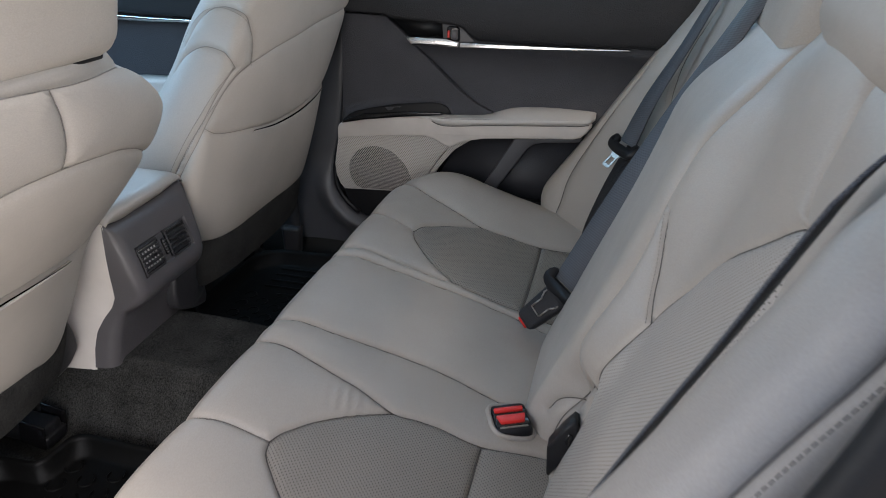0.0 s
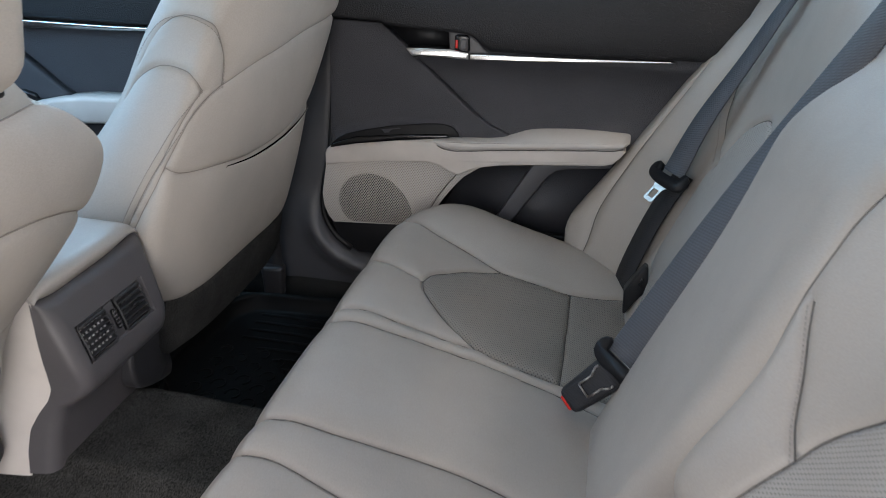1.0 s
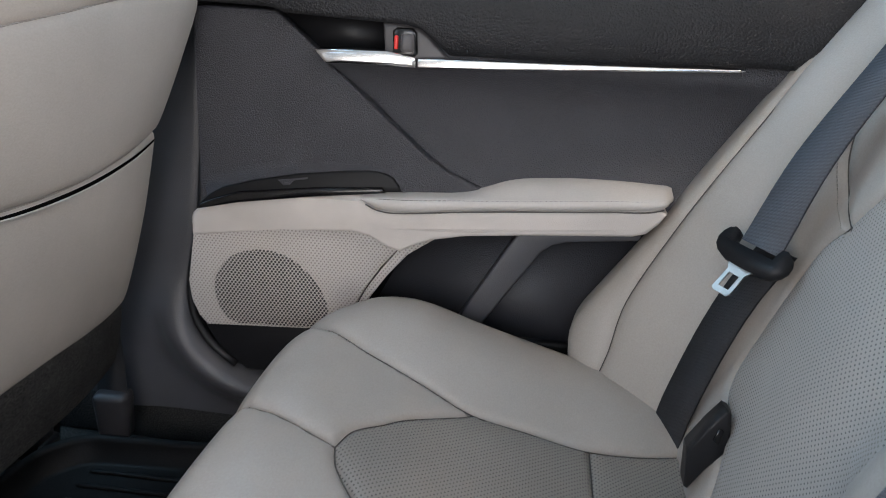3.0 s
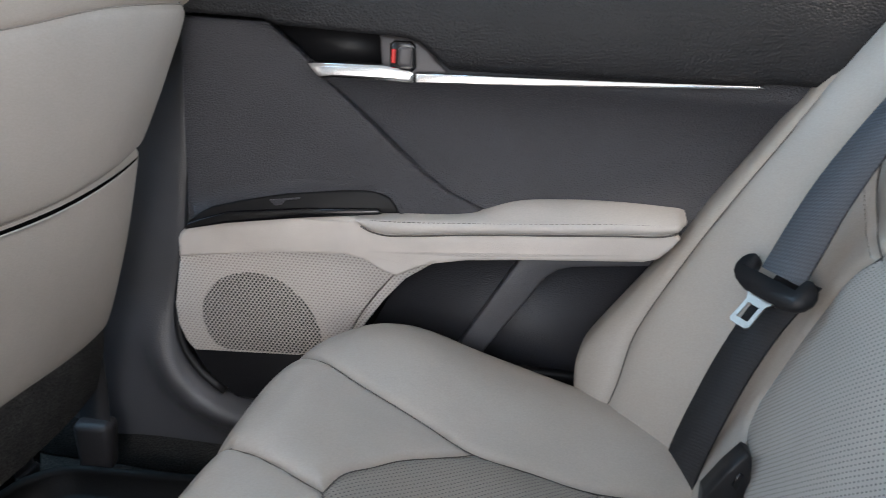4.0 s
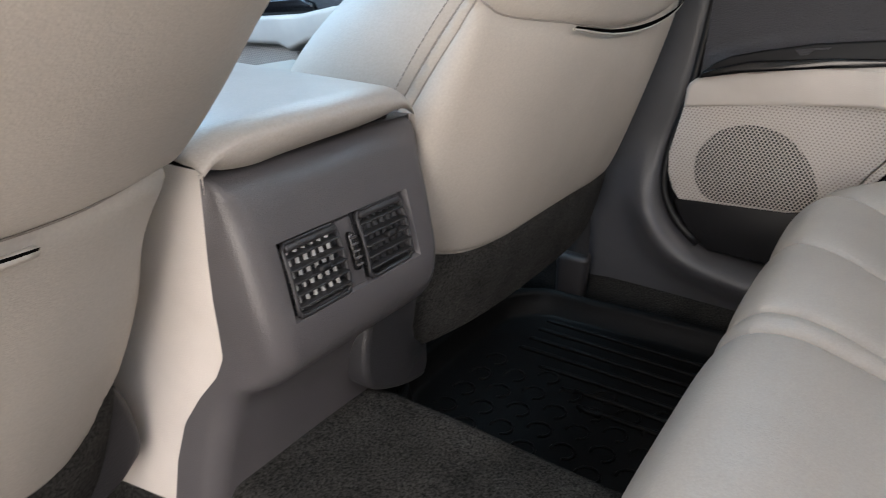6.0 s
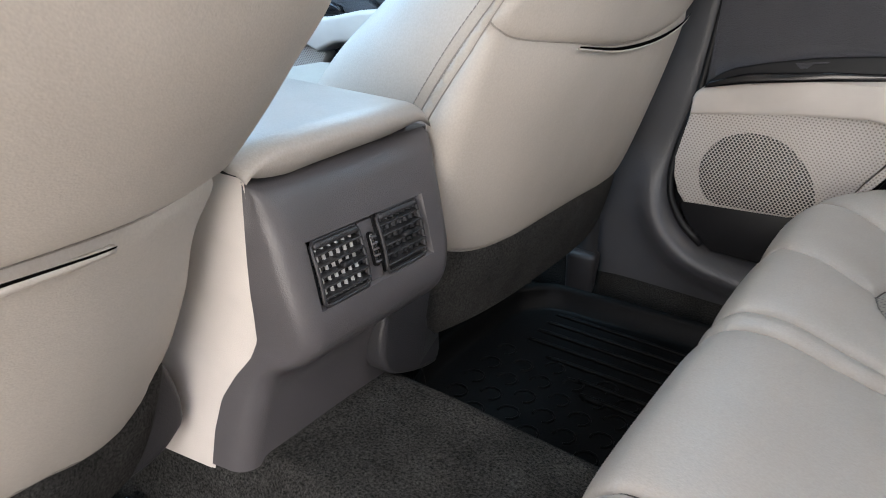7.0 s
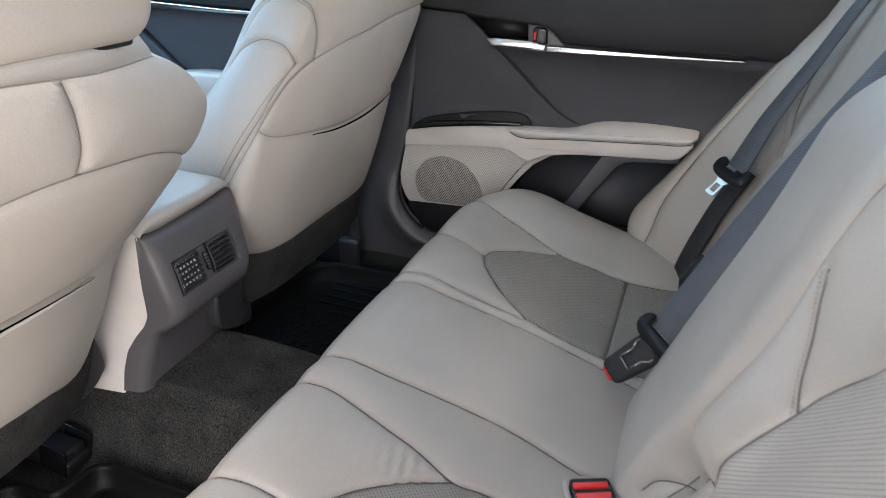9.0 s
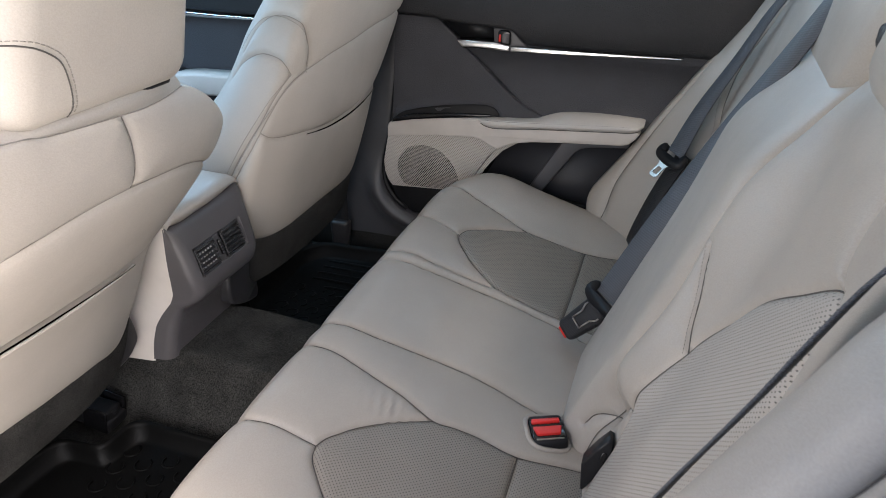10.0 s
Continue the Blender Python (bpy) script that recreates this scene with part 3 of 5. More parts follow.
def rear_door():
    t = thing("rear_door", "black rear car door with beige armrest, closed", "car door", kind="", at=(0.1, 0.74, 0.14))
    part("core", panel([(-0.205, 0.97), (0.80, 0.97), (0.80, 0.15), (-0.16, 0.15), (-0.20, 0.20), (-0.222, 0.26), (-0.222, 0.31), (-0.204, 0.41)], 0.715, 0.79, 0.006), M_POCKET, t,
         "black inner door panel")
    # padded upper trim
    def upper(u, v):
        y = along(v, (0.62, 0.645, 0.68, 0.74, 0.80, 0.84), (0.672, 0.656, 0.650, 0.660, 0.690, 0.74))
        return u, y + 0.010 * ease(-u, -0.02, 0.16), v
    us, vs = np.linspace(-0.205, 0.80, 60), np.linspace(0.622, 0.845, 26)
    U, V = np.meshgrid(us, vs, indexing="ij")
    low = np.interp(U, [-0.205, -0.082, -0.068, 0.06, 0.097, 0.114, 0.133, 0.263, 0.478, 0.533, 0.80], [0.682, 0.680, 0.674, 0.670, 0.668, 0.655, 0.636, 0.637, 0.645, 0.645, 0.65])
    V = low + (0.845 - low) * ((V - 0.622) / 0.223)
    P = np.stack(upper(U.ravel(), V.ravel()), 1)
    edge = np.stack([U[:, 0], np.full(len(us), 0.715), V[:, 0]], 1)
    i = (np.arange(len(us) - 1)[:, None] * len(vs) + np.arange(len(vs) - 1)[None, :]).ravel()
    F = [tuple(q) for q in np.stack([i, i + len(vs), i + len(vs) + 1, i + 1], 1)]
    k = len(P)
    F += [(k + a, k + a + 1, (a + 1) * len(vs), a * len(vs)) for a in range(len(us) - 1)]
    part("upper_trim", (np.vstack([P, edge]), F), M_TRIM, t, "black grained soft upper trim")
    # concave middle panel
    us, vs = np.linspace(-0.04, 0.80, 70), np.linspace(0.445, 0.652, 40)
    U, V = [a.ravel() for a in np.meshgrid(us, vs, indexing="ij")]
    V = np.where(U < 0.066, 0.445 + (V - 0.445) * 0.83, V)
    y = along(V, (0.44, 0.475, 0.50, 0.535, 0.58, 0.612, 0.625, 0.655), (0.660, 0.664, 0.676, 0.690, 0.690, 0.676, 0.667, 0.672))
    i = (np.arange(len(us) - 1)[:, None] * len(vs) + np.arange(len(vs) - 1)[None, :]).ravel()
    part("middle_panel", (np.stack([U, y, V], 1), np.stack([i, i + len(vs), i + len(vs) + 1, i + 1], 1)), M_DARK, t, "dark grey concave panel")
    part("front_panel", panel([(-0.196, 0.677), (-0.086, 0.676), (-0.035, 0.633), (-0.016, 0.615), (0.026, 0.579), (0.070, 0.541), (0.113, 0.509), (0.142, 0.492), (0.185, 0.476),
                               (0.150, 0.452), (-0.15, 0.425), (-0.200, 0.415)], lambda x, z: 0.672 - 0.016 * float(ease(x, 0.02, 0.19)), 0.72, 0.004, 3), M_DARK, t, "dark grey grained panel")
    part("handle_recess", panel([(-0.090, 0.676), (0.070, 0.674), (0.070, 0.625), (-0.040, 0.622)], 0.690, 0.71, 0.0), M_POCKET, t, "black recess")
    part("handle_bezel", panel([(0.052, 0.669), (0.080, 0.669), (0.095, 0.666), (0.108, 0.658), (0.120, 0.645), (0.134, 0.632), (0.100, 0.628), (0.056, 0.628)], 0.661, 0.70, 0.004, 3), M_GREY, t, "grey bezel")
    lv = part("latch", panel([(0.066, 0.661), (0.071, 0.665), (0.090, 0.665), (0.095, 0.660), (0.097, 0.636), (0.093, 0.632), (0.071, 0.632), (0.067, 0.636)], 0.652, 0.69, 0.003, 3), M_GLOSS, t, "black latch housing")
    part("lever", rounded((0.016, 0.010, 0.022), 0.004, (0.085, 0.652, 0.648), (0, 0, 8)), M_GREY, lv, "grey lever")
    part("lock_tab", rounded((0.005, 0.006, 0.016), 0.0015, (0.0715, 0.652, 0.648)), M_RED, lv, "red lock tab")
    ch = [(-0.032, 0.634), (0.003, 0.6365), (0.060, 0.638), (0.078, 0.636), (0.095, 0.632), (0.096, 0.619), (0.064, 0.619), (0.003, 0.618), (-0.016, 0.616)]
    part("chrome_blade", panel(ch, 0.650, 0.69, 0.005, 4), M_CHROME, t, "satin chrome pull blade")
    ch = [(0.098, 0.631), (0.263, 0.6355), (0.385, 0.6395), (0.467, 0.6425), (0.478, 0.641), (0.468, 0.6385), (0.386, 0.634), (0.264, 0.6275), (0.098, 0.619)]
    part("chrome_strip", panel(ch, 0.650, 0.68, 0.0025, 3), M_CHROME, t, "satin chrome trim strip")
    # window switch ledge
    sw = part("switch_panel", panel([(-0.198, 0.416), (-0.193, 0.424), (-0.178, 0.437), (-0.160, 0.447), (-0.119, 0.459), (-0.059, 0.473), (0.009, 0.483), (0.040, 0.486), (0.056, 0.485), (0.070, 0.480),
                                     (0.079, 0.470), (0.083, 0.460), (0.052, 0.458), (-0.037, 0.448), (-0.137, 0.434)], 0.659, 0.70, 0.003, 3), M_LEDGE, t, "black switch ledge")
    top = curve_pts([(-0.186, 0.434), (-0.160, 0.4485), (-0.119, 0.4605), (-0.059, 0.4745), (0.009, 0.4845), (0.040, 0.4875), (0.058, 0.4865), (0.073, 0.4815), (0.083, 0.471), (0.088, 0.459)], 0.006)
    d = np.gradient(top, axis=0)
    out = np.stack([-d[:, 1], d[:, 0]], 1) / np.linalg.norm(d, axis=1)[:, None]
    wall = 0.672 - 0.016 * ease(top[:, 0], 0.02, 0.19)
    rows = []
    for k in np.linspace(0, 1, 7):
        q = top + out * (0.020 * k - 0.002)
        rows.append(np.stack([q[:, 0], wall - 0.0008 - 0.0095 * (1 - k) ** 2, q[:, 1]], 1))
    V = np.stack(rows, 1).reshape(-1, 3)
    i = (np.arange(len(top) - 1)[:, None] * 7 + np.arange(6)[None, :]).ravel()
    part("ledge_fillet", (V, np.stack([i, i + 7, i + 8, i + 1], 1)), M_DARK, t, "dark grey grained fillet round the ledge")
    part("gloss_insert", panel([(0.057, 0.4655), (-0.037, 0.457), (-0.137, 0.443), (-0.172, 0.431), (-0.191, 0.423), (-0.196, 0.414), (-0.138, 0.428), (-0.037, 0.445), (0.062, 0.459)], 0.652, 0.69, 0.003, 3), M_GLOSS, sw, "glossy black insert")
    part("switch_mark", panel([(-0.083, 0.4630), (-0.042, 0.4700), (-0.044, 0.4675), (-0.060, 0.4650), (-0.067, 0.4580), (-0.076, 0.4565)], 0.6575, 0.67, 0.0006), M_DARK, sw, "grey switch symbol")
    arm = [(-0.2145, 0.385), (-0.2145, 0.395), (-0.2115, 0.403), (-0.205, 0.4095), (-0.194, 0.4145), (-0.138, 0.430), (-0.064, 0.441), (0.026, 0.454), (0.036, 0.4505), (0.050, 0.4440), (0.068, 0.4415), (0.100, 0.4445), (0.152, 0.451), (0.220, 0.458),
           (0.285, 0.464), (0.348, 0.470), (0.403, 0.4765), (0.414, 0.470), (0.405, 0.456), (0.392, 0.443), (0.376, 0.438), (0.253, 0.427), (0.172, 0.418), (0.13, 0.409), (0.110, 0.401), (0.088, 0.388), (0.070, 0.391), (0.045, 0.402),
           (0.020, 0.4040), (-0.080, 0.3895), (-0.2145, 0.369)]
    weld_normals(part("armrest_base", panel(arm, door_front, 0.715, 0.006, 4), M_BEIGE, t, "beige plastic armrest base"), 30)
    # padded armrest: its top is a leather ledge from the panel to the front edge
    us, ws = np.linspace(0.032, 0.420, 100), np.linspace(0, 1, 26)
    U, Wd = [a.ravel() for a in np.meshgrid(us, ws, indexing="ij")]
    foot = ((0.032, 0.040, 0.050, 0.068, 0.10, 0.152, 0.22, 0.285, 0.348, 0.403, 0.42), (0.4505, 0.4465, 0.4425, 0.4400, 0.4430, 0.4495, 0.4565, 0.4625, 0.4685, 0.4750, 0.4815))
    edge = ((0.032, 0.04, 0.124, 0.219, 0.346, 0.408, 0.42), (0.4510, 0.4520, 0.4600, 0.4680, 0.4800, 0.4845, 0.4860))
    lift = along(U, (0.032, 0.072, 0.120, 0.150, 0.186, 0.213, 0.281, 0.349, 0.42), (0.4505, 0.4560, 0.4605, 0.4635, 0.4740, 0.4850, 0.4940, 0.4960, 0.4940))
    front, bottom = along(U, *edge), along(U, *foot)
    face = lambda x: 0.668 - 0.038 * ease(x, -0.10, 0.12) - 0.0015
    yf = face(U)
    a = np.clip(Wd / 0.60, 0, 1)
    b = np.clip((Wd - 0.60) / 0.40, 0, 1)
    Y = 0.692 + (yf + 0.005 - 0.692) * a - 0.006 * np.sin(b * math.pi) ** 0.6 * (b > 0)
    Z = lift + (front + 0.003 - lift) * a ** 1.7 + (bottom - front - 0.003) * b + 0.003 * np.sin(a * math.pi)
    Y = Y + 0.02 * ease(U, 0.405, 0.42) ** 2
    i = (np.arange(len(us) - 1)[:, None] * len(ws) + np.arange(len(ws) - 1)[None, :]).ravel()
    pd = part("armrest_pad", (np.stack([U, Y, Z], 1), np.stack([i, i + 1, i + len(ws) + 1, i + len(ws)], 1)), M_BEIGE_PAD, t, "beige leather armrest pad")
    us = np.linspace(0.040, 0.408, 70)
    row = np.stack([us, face(us) + 0.0022, along(us, *edge) + 0.0010], 1)
    part("stitching", stitches(row), M_CREASE, pd, "dark thread")
    part("seam", tube(np.stack([us, face(us) - 0.0002, along(us, *foot) - 0.0003], 1), 0.0010, 5), M_CREASE, pd, "dark sewn seam")
    # speaker panel
    gr = [(-0.2140, 0.3735), (-0.113, 0.3885), (0.001, 0.4035), (0.025, 0.4035), (0.050, 0.397), (0.084, 0.383), (0.055, 0.349), (0.033, 0.314), (0.016, 0.280), (-0.014, 0.254), (-0.052, 0.243), (-0.201, 0.232), (-0.213, 0.246), (-0.223, 0.270), (-0.226, 0.299)]
    gp = part("speaker_panel", panel(gr, 0.672, 0.72, 0.003), M_GRILLE, t, "beige perforated speaker panel")
    rim = curve_pts([(-0.186, 0.288), (-0.181, 0.316), (-0.158, 0.344), (-0.118, 0.357), (-0.076, 0.350), (-0.046, 0.327), (-0.027, 0.300), (-0.019, 0.272), (-0.030, 0.253),
                     (-0.070, 0.2440), (-0.120, 0.2395), (-0.160, 0.2425), (-0.178, 0.259)], 0.006, closed=True)
    disc = [(x, max(z, 0.2465 + 0.06 * (x + 0.05))) for x, z in rim]
    part("speaker_grille", panel(disc, 0.6705, 0.70, 0.0012), M_SPEAKER, gp, "round perforated speaker grille")
    rim = [(0.079, 0.3775), (0.085, 0.3835), (0.096, 0.392), (0.116, 0.401), (0.134, 0.406), (0.172, 0.414), (0.20, 0.417), (0.17, 0.411), (0.130, 0.399), (0.092, 0.372), (0.064, 0.338), (0.040, 0.302), (0.020, 0.262), (-0.02, 0.24), (0.014, 0.272), (0.034, 0.313), (0.056, 0.347)]
    part("pocket_rim", panel(rim, 0.670, 0.72, 0.003, 3), M_GRILLE, t, "beige pocket rim")
    part("pocket_back", panel([(0.02, 0.24), (0.10, 0.40), (0.20, 0.42), (0.45, 0.45), (0.45, 0.20)], 0.700, 0.72, 0), M_MAP, t, "dark grey map pocket")
    part("pocket_divider", panel([(0.236, 0.414), (0.395, 0.432), (0.392, 0.419), (0.300, 0.408), (0.282, 0.402), (0.268, 0.390), (0.180, 0.250), (0.146, 0.250)], 0.676, 0.71, 0.004, 3), M_DIVIDER, t, "grey divider")
    part("lower_panel", panel([(-0.208, 0.231), (-0.052, 0.2415), (-0.014, 0.252), (0.30, 0.255), (0.5, 0.25), (0.5, 0.155), (-0.150, 0.155), (-0.178, 0.172), (-0.200, 0.200), (-0.212, 0.222)], 0.688, 0.72, 0.005, 3), M_POCKET, t, "black lower panel")
    edge = curve_pts([(-0.204, 0.706, 0.96), (-0.202, 0.704, 0.60), (-0.212, 0.700, 0.41), (-0.229, 0.692, 0.31), (-0.231, 0.688, 0.262), (-0.222, 0.686, 0.225), (-0.198, 0.686, 0.190), (-0.165, 0.686, 0.165)], 0.02)
    part("edge_seal", tube(edge, 0.0065, 8), M_SEAL, t, "black edge seal")
    return t


rear_door()


def front_door():
    """The part of the closed front passenger door that shows past the seats."""
    t = thing("front_door", "black front passenger door with beige armrest, closed", "car door", at=(-0.8, 0.74, 0.1))
    part("core", panel([(-1.66, 0.80), (-0.47, 0.80), (-0.47, 0.08), (-1.66, 0.08)], 0.715, 0.78, 0.01), M_DARK, t, "dark grey inner panel")
    part("upper_trim", panel([(-1.66, 0.84), (-0.47, 0.84), (-0.47, 0.640), (-0.60, 0.634), (-0.98, 0.634), (-1.0, 0.66), (-1.1, 0.67), (-1.66, 0.66)], 0.685, 0.72, 0.012, 4), M_TRIM, t, "black grained upper trim")
    part("chrome_strip", panel([(-1.12, 0.622), (-0.95, 0.629), (-0.70, 0.629), (-0.52, 0.632), (-0.52, 0.628), (-0.70, 0.619), (-0.95, 0.612), (-1.11, 0.608)], 0.682, 0.71, 0.004, 3), M_CHROME, t, "satin chrome trim strip")
    part("latch", rounded((0.032, 0.02, 0.032), 0.005, (-0.955, 0.682, 0.648)), M_GLOSS, t, "black latch")
    part("front_panel", panel([(-1.66, 0.66), (-1.10, 0.66), (-1.02, 0.60), (-0.93, 0.53), (-0.86, 0.475), (-0.82, 0.455), (-1.66, 0.40)], 0.692, 0.72, 0.005), M_DARK, t, "dark grey grained panel")
    part("switch_panel", panel([(-1.25, 0.43), (-1.10, 0.452), (-0.96, 0.470), (-0.93, 0.462), (-0.92, 0.445), (-1.10, 0.425), (-1.25, 0.405)], 0.680, 0.71, 0.004), M_GLOSS, t, "black switch ledge")
    part("armrest", panel([(-1.30, 0.40), (-1.10, 0.424), (-0.94, 0.443), (-0.86, 0.462), (-0.78, 0.473), (-0.60, 0.480), (-0.58, 0.46), (-0.60, 0.425), (-0.85, 0.405), (-0.92, 0.395), (-0.97, 0.372), (-1.00, 0.382), (-1.30, 0.36)], 0.655, 0.72, 0.010, 4), M_BEIGE, t, "beige armrest")
    part("speaker_panel", panel([(-1.40, 0.355), (-1.02, 0.380), (-0.97, 0.368), (-1.00, 0.32), (-1.05, 0.25), (-1.40, 0.22)], 0.685, 0.72, 0.003), M_GRILLE, t, "beige perforated speaker panel")
    return t


front_door()


# ---- rear bench: cushion ----
CUSH_U = (-0.30, -0.22, -0.13, -0.075, -0.035, -0.010, 0.020, 0.09, 0.21, 0.345, 0.45, 0.56)
CUSH_X = (0.010, -0.010, -0.026, -0.030, -0.022, -0.006, 0.020, 0.09, 0.21, 0.345, 0.45, 0.56)
CUSH_Z = (0.060, 0.140, 0.225, 0.272, 0.305, 0.323, 0.327, 0.308, 0.272, 0.236, 0.214, 0.200)


def cushion_place(u, v):
    w = np.abs(v)
    x = along(u, CUSH_U, CUSH_X)
    z = along(u, CUSH_U, CUSH_Z)
    side = ease(w, 0.46, 0.60) * ease(u, -0.06, 0.16) * 0.030
    dish = -0.006 * np.exp(-((w - 0.345) / 0.12) ** 2) * ease(u, 0.05, 0.2)
    end = ease(w, 0.60, 0.70)
    front = ease(w, 0.44, 0.70) ** 1.5
    x = x + 0.035 * front * (1 - ease(u, 0.0, 0.2))
    z = z + side + dish - 0.07 * end ** 2 - 0.030 * front * (1 - ease(u, -0.02, 0.10))
    z = z + 0.0013 * np.sin(2 * math.pi * (u + 0.25 * v) / 0.0165) * np.exp(-((u - 0.160) / 0.028) ** 2 - ((v + 0.222) / 0.024) ** 2)
    mid = 0.004 * (1 - ease(w, 0.10, 0.20))
    return x, v, z - mid * ease(u, 0.0, 0.2)


# seams in (depth, distance from the middle), for the far and the near seat
FAR = dict(
    A=[(-0.25, 0.132), (-0.03, 0.133), (0.0, 0.137), (0.040, 0.146), (0.105, 0.157), (0.178, 0.165), (0.246, 0.169), (0.345, 0.162), (0.42, 0.145), (0.54, 0.135)],
    B=[(-0.25, 0.172), (-0.03, 0.173), (0.0, 0.176), (0.063, 0.185), (0.126, 0.188), (0.178, 0.193), (0.212, 0.199), (0.240, 0.195), (0.275, 0.192), (0.310, 0.190), (0.346, 0.189), (0.42, 0.182), (0.54, 0.17)],
    C=[(-0.25, 0.352), (-0.03, 0.352), (-0.012, 0.349), (0.045, 0.338), (0.093, 0.331)],
    D=[(-0.25, 0.54), (-0.06, 0.534), (0.0, 0.530), (0.078, 0.503), (0.156, 0.484), (0.212, 0.470), (0.270, 0.474), (0.345, 0.479), (0.44, 0.507), (0.54, 0.55)],
    IN=[(0.093, 0.331), (0.100, 0.308), (0.114, 0.287), (0.148, 0.248), (0.178, 0.223), (0.212, 0.199)],
    OUT=[(0.093, 0.331), (0.102, 0.364), (0.124, 0.391), (0.150, 0.421), (0.212, 0.470)],
    X=[(0.346, 0.189), (0.347, 0.26), (0.346, 0.33), (0.346, 0.40), (0.345, 0.479)])
NEAR = dict(
    A=[(-0.25, 0.104), (-0.03, 0.103), (0.0, 0.100), (0.050, 0.093), (0.126, 0.080), (0.204, 0.069), (0.273, 0.069), (0.342, 0.081), (0.42, 0.095), (0.54, 0.11)],
    B=[(-0.25, 0.166), (-0.03, 0.166), (0.0, 0.166), (0.060, 0.166), (0.129, 0.177), (0.165, 0.183), (0.221, 0.201), (0.255, 0.195), (0.292, 0.192), (0.351, 0.195), (0.44, 0.172), (0.54, 0.17)],
    C=[(-0.25, 0.350), (-0.03, 0.352), (0.0, 0.351), (0.052, 0.345), (0.102, 0.342)],
    D=[(-0.25, 0.54), (-0.06, 0.525), (0.010, 0.517), (0.072, 0.514), (0.145, 0.490), (0.218, 0.464), (0.285, 0.474), (0.350, 0.474), (0.42, 0.502), (0.54, 0.55)],
    IN=[(0.102, 0.342), (0.108, 0.322), (0.118, 0.305), (0.135, 0.279), (0.171, 0.240), (0.221, 0.201)],
    OUT=[(0.102, 0.342), (0.108, 0.364), (0.126, 0.386), (0.158, 0.419), (0.218, 0.464)],
    X=[(0.351, 0.195), (0.352, 0.27), (0.352, 0.34), (0.351, 0.41), (0.350, 0.474)])


def rear_cushion(bench):
    seams = list(FAR.values()) + [[(a, -b) for a, b in s] for s in NEAR.values()]
    us = np.arange(-0.29, 0.5401, 0.0048)
    vs = np.arange(-0.70, 0.7001, 0.0048)
    P, F, fu, fv, nrm, threads = upholstery(us, vs, cushion_place, seams, 0.0045, 0.0034, 0.005, 0.022)
    w = np.abs(fv)
    ids = np.zeros(len(fu), int)
    for sew, side, shift in ((FAR, fv >= 0, 0), (NEAR, fv < 0, 10)):
        c = {k: curve_pts(s, 0.002) for k, s in sew.items()}
        at = lambda k: np.interp(fu, c[k][:, 0], c[k][:, 1])
        run = lambda k, lo, hi: c[k][(c[k][:, 0] > lo) & (c[k][:, 0] < hi)]
        cross = np.interp(w, c["X"][:, 1], c["X"][:, 0])
        loop = np.vstack([c["IN"], run("B", c["IN"][-1, 0], c["X"][0, 0]), c["X"], run("D", c["OUT"][-1, 0], c["X"][-1, 0])[::-1], c["OUT"][::-1]])
        k = np.zeros(len(fu), int)
        k[w > at("A")] = 1
        k[(w > at("B")) & (w < at("C"))] = 2
        k[(w > at("B")) & (w >= at("C"))] = 3
        k[w > at("D")] = 6
        k[(fu > cross) & (w > at("B")) & (w <= at("D"))] = 5
        k[inside(fu, w, loop)] = 4
        k[(fu > max(c["IN"][-1, 0], c["OUT"][-1, 0])) & (fu <= cross) & (w > at("B")) & (w <= at("D"))] = 4
        ids = np.where(side & (k > 0), k + shift, ids)
    kinds = {0: ("centre_panel", M_LEATHER_SHADED), 1: ("fold_panel", M_LEATHER_SHADED), 2: ("inner_front_panel", M_LEATHER_SHADED), 3: ("outer_front_panel", M_LEATHER_SHADED),
             4: ("perforated_insert", M_INSERT), 5: ("rear_insert", M_INSERT), 6: ("side_bolster", M_LEATHER_SHADED)}
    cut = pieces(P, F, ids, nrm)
    body = part("cushion", cut.pop(0), M_LEATHER_SHADED, bench, "beige leather seat cushion")
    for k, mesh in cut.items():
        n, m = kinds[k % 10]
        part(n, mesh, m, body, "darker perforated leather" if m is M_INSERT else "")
    for mesh in threads:
        part("seam", mesh, M_CREASE, body, "dark sewn seam")
    return body


bench = thing("rear_bench", "beige leather rear bench seat with darker perforated inserts", "rear seat", at=(0.3, 0, 0.06))
rear_cushion(bench)


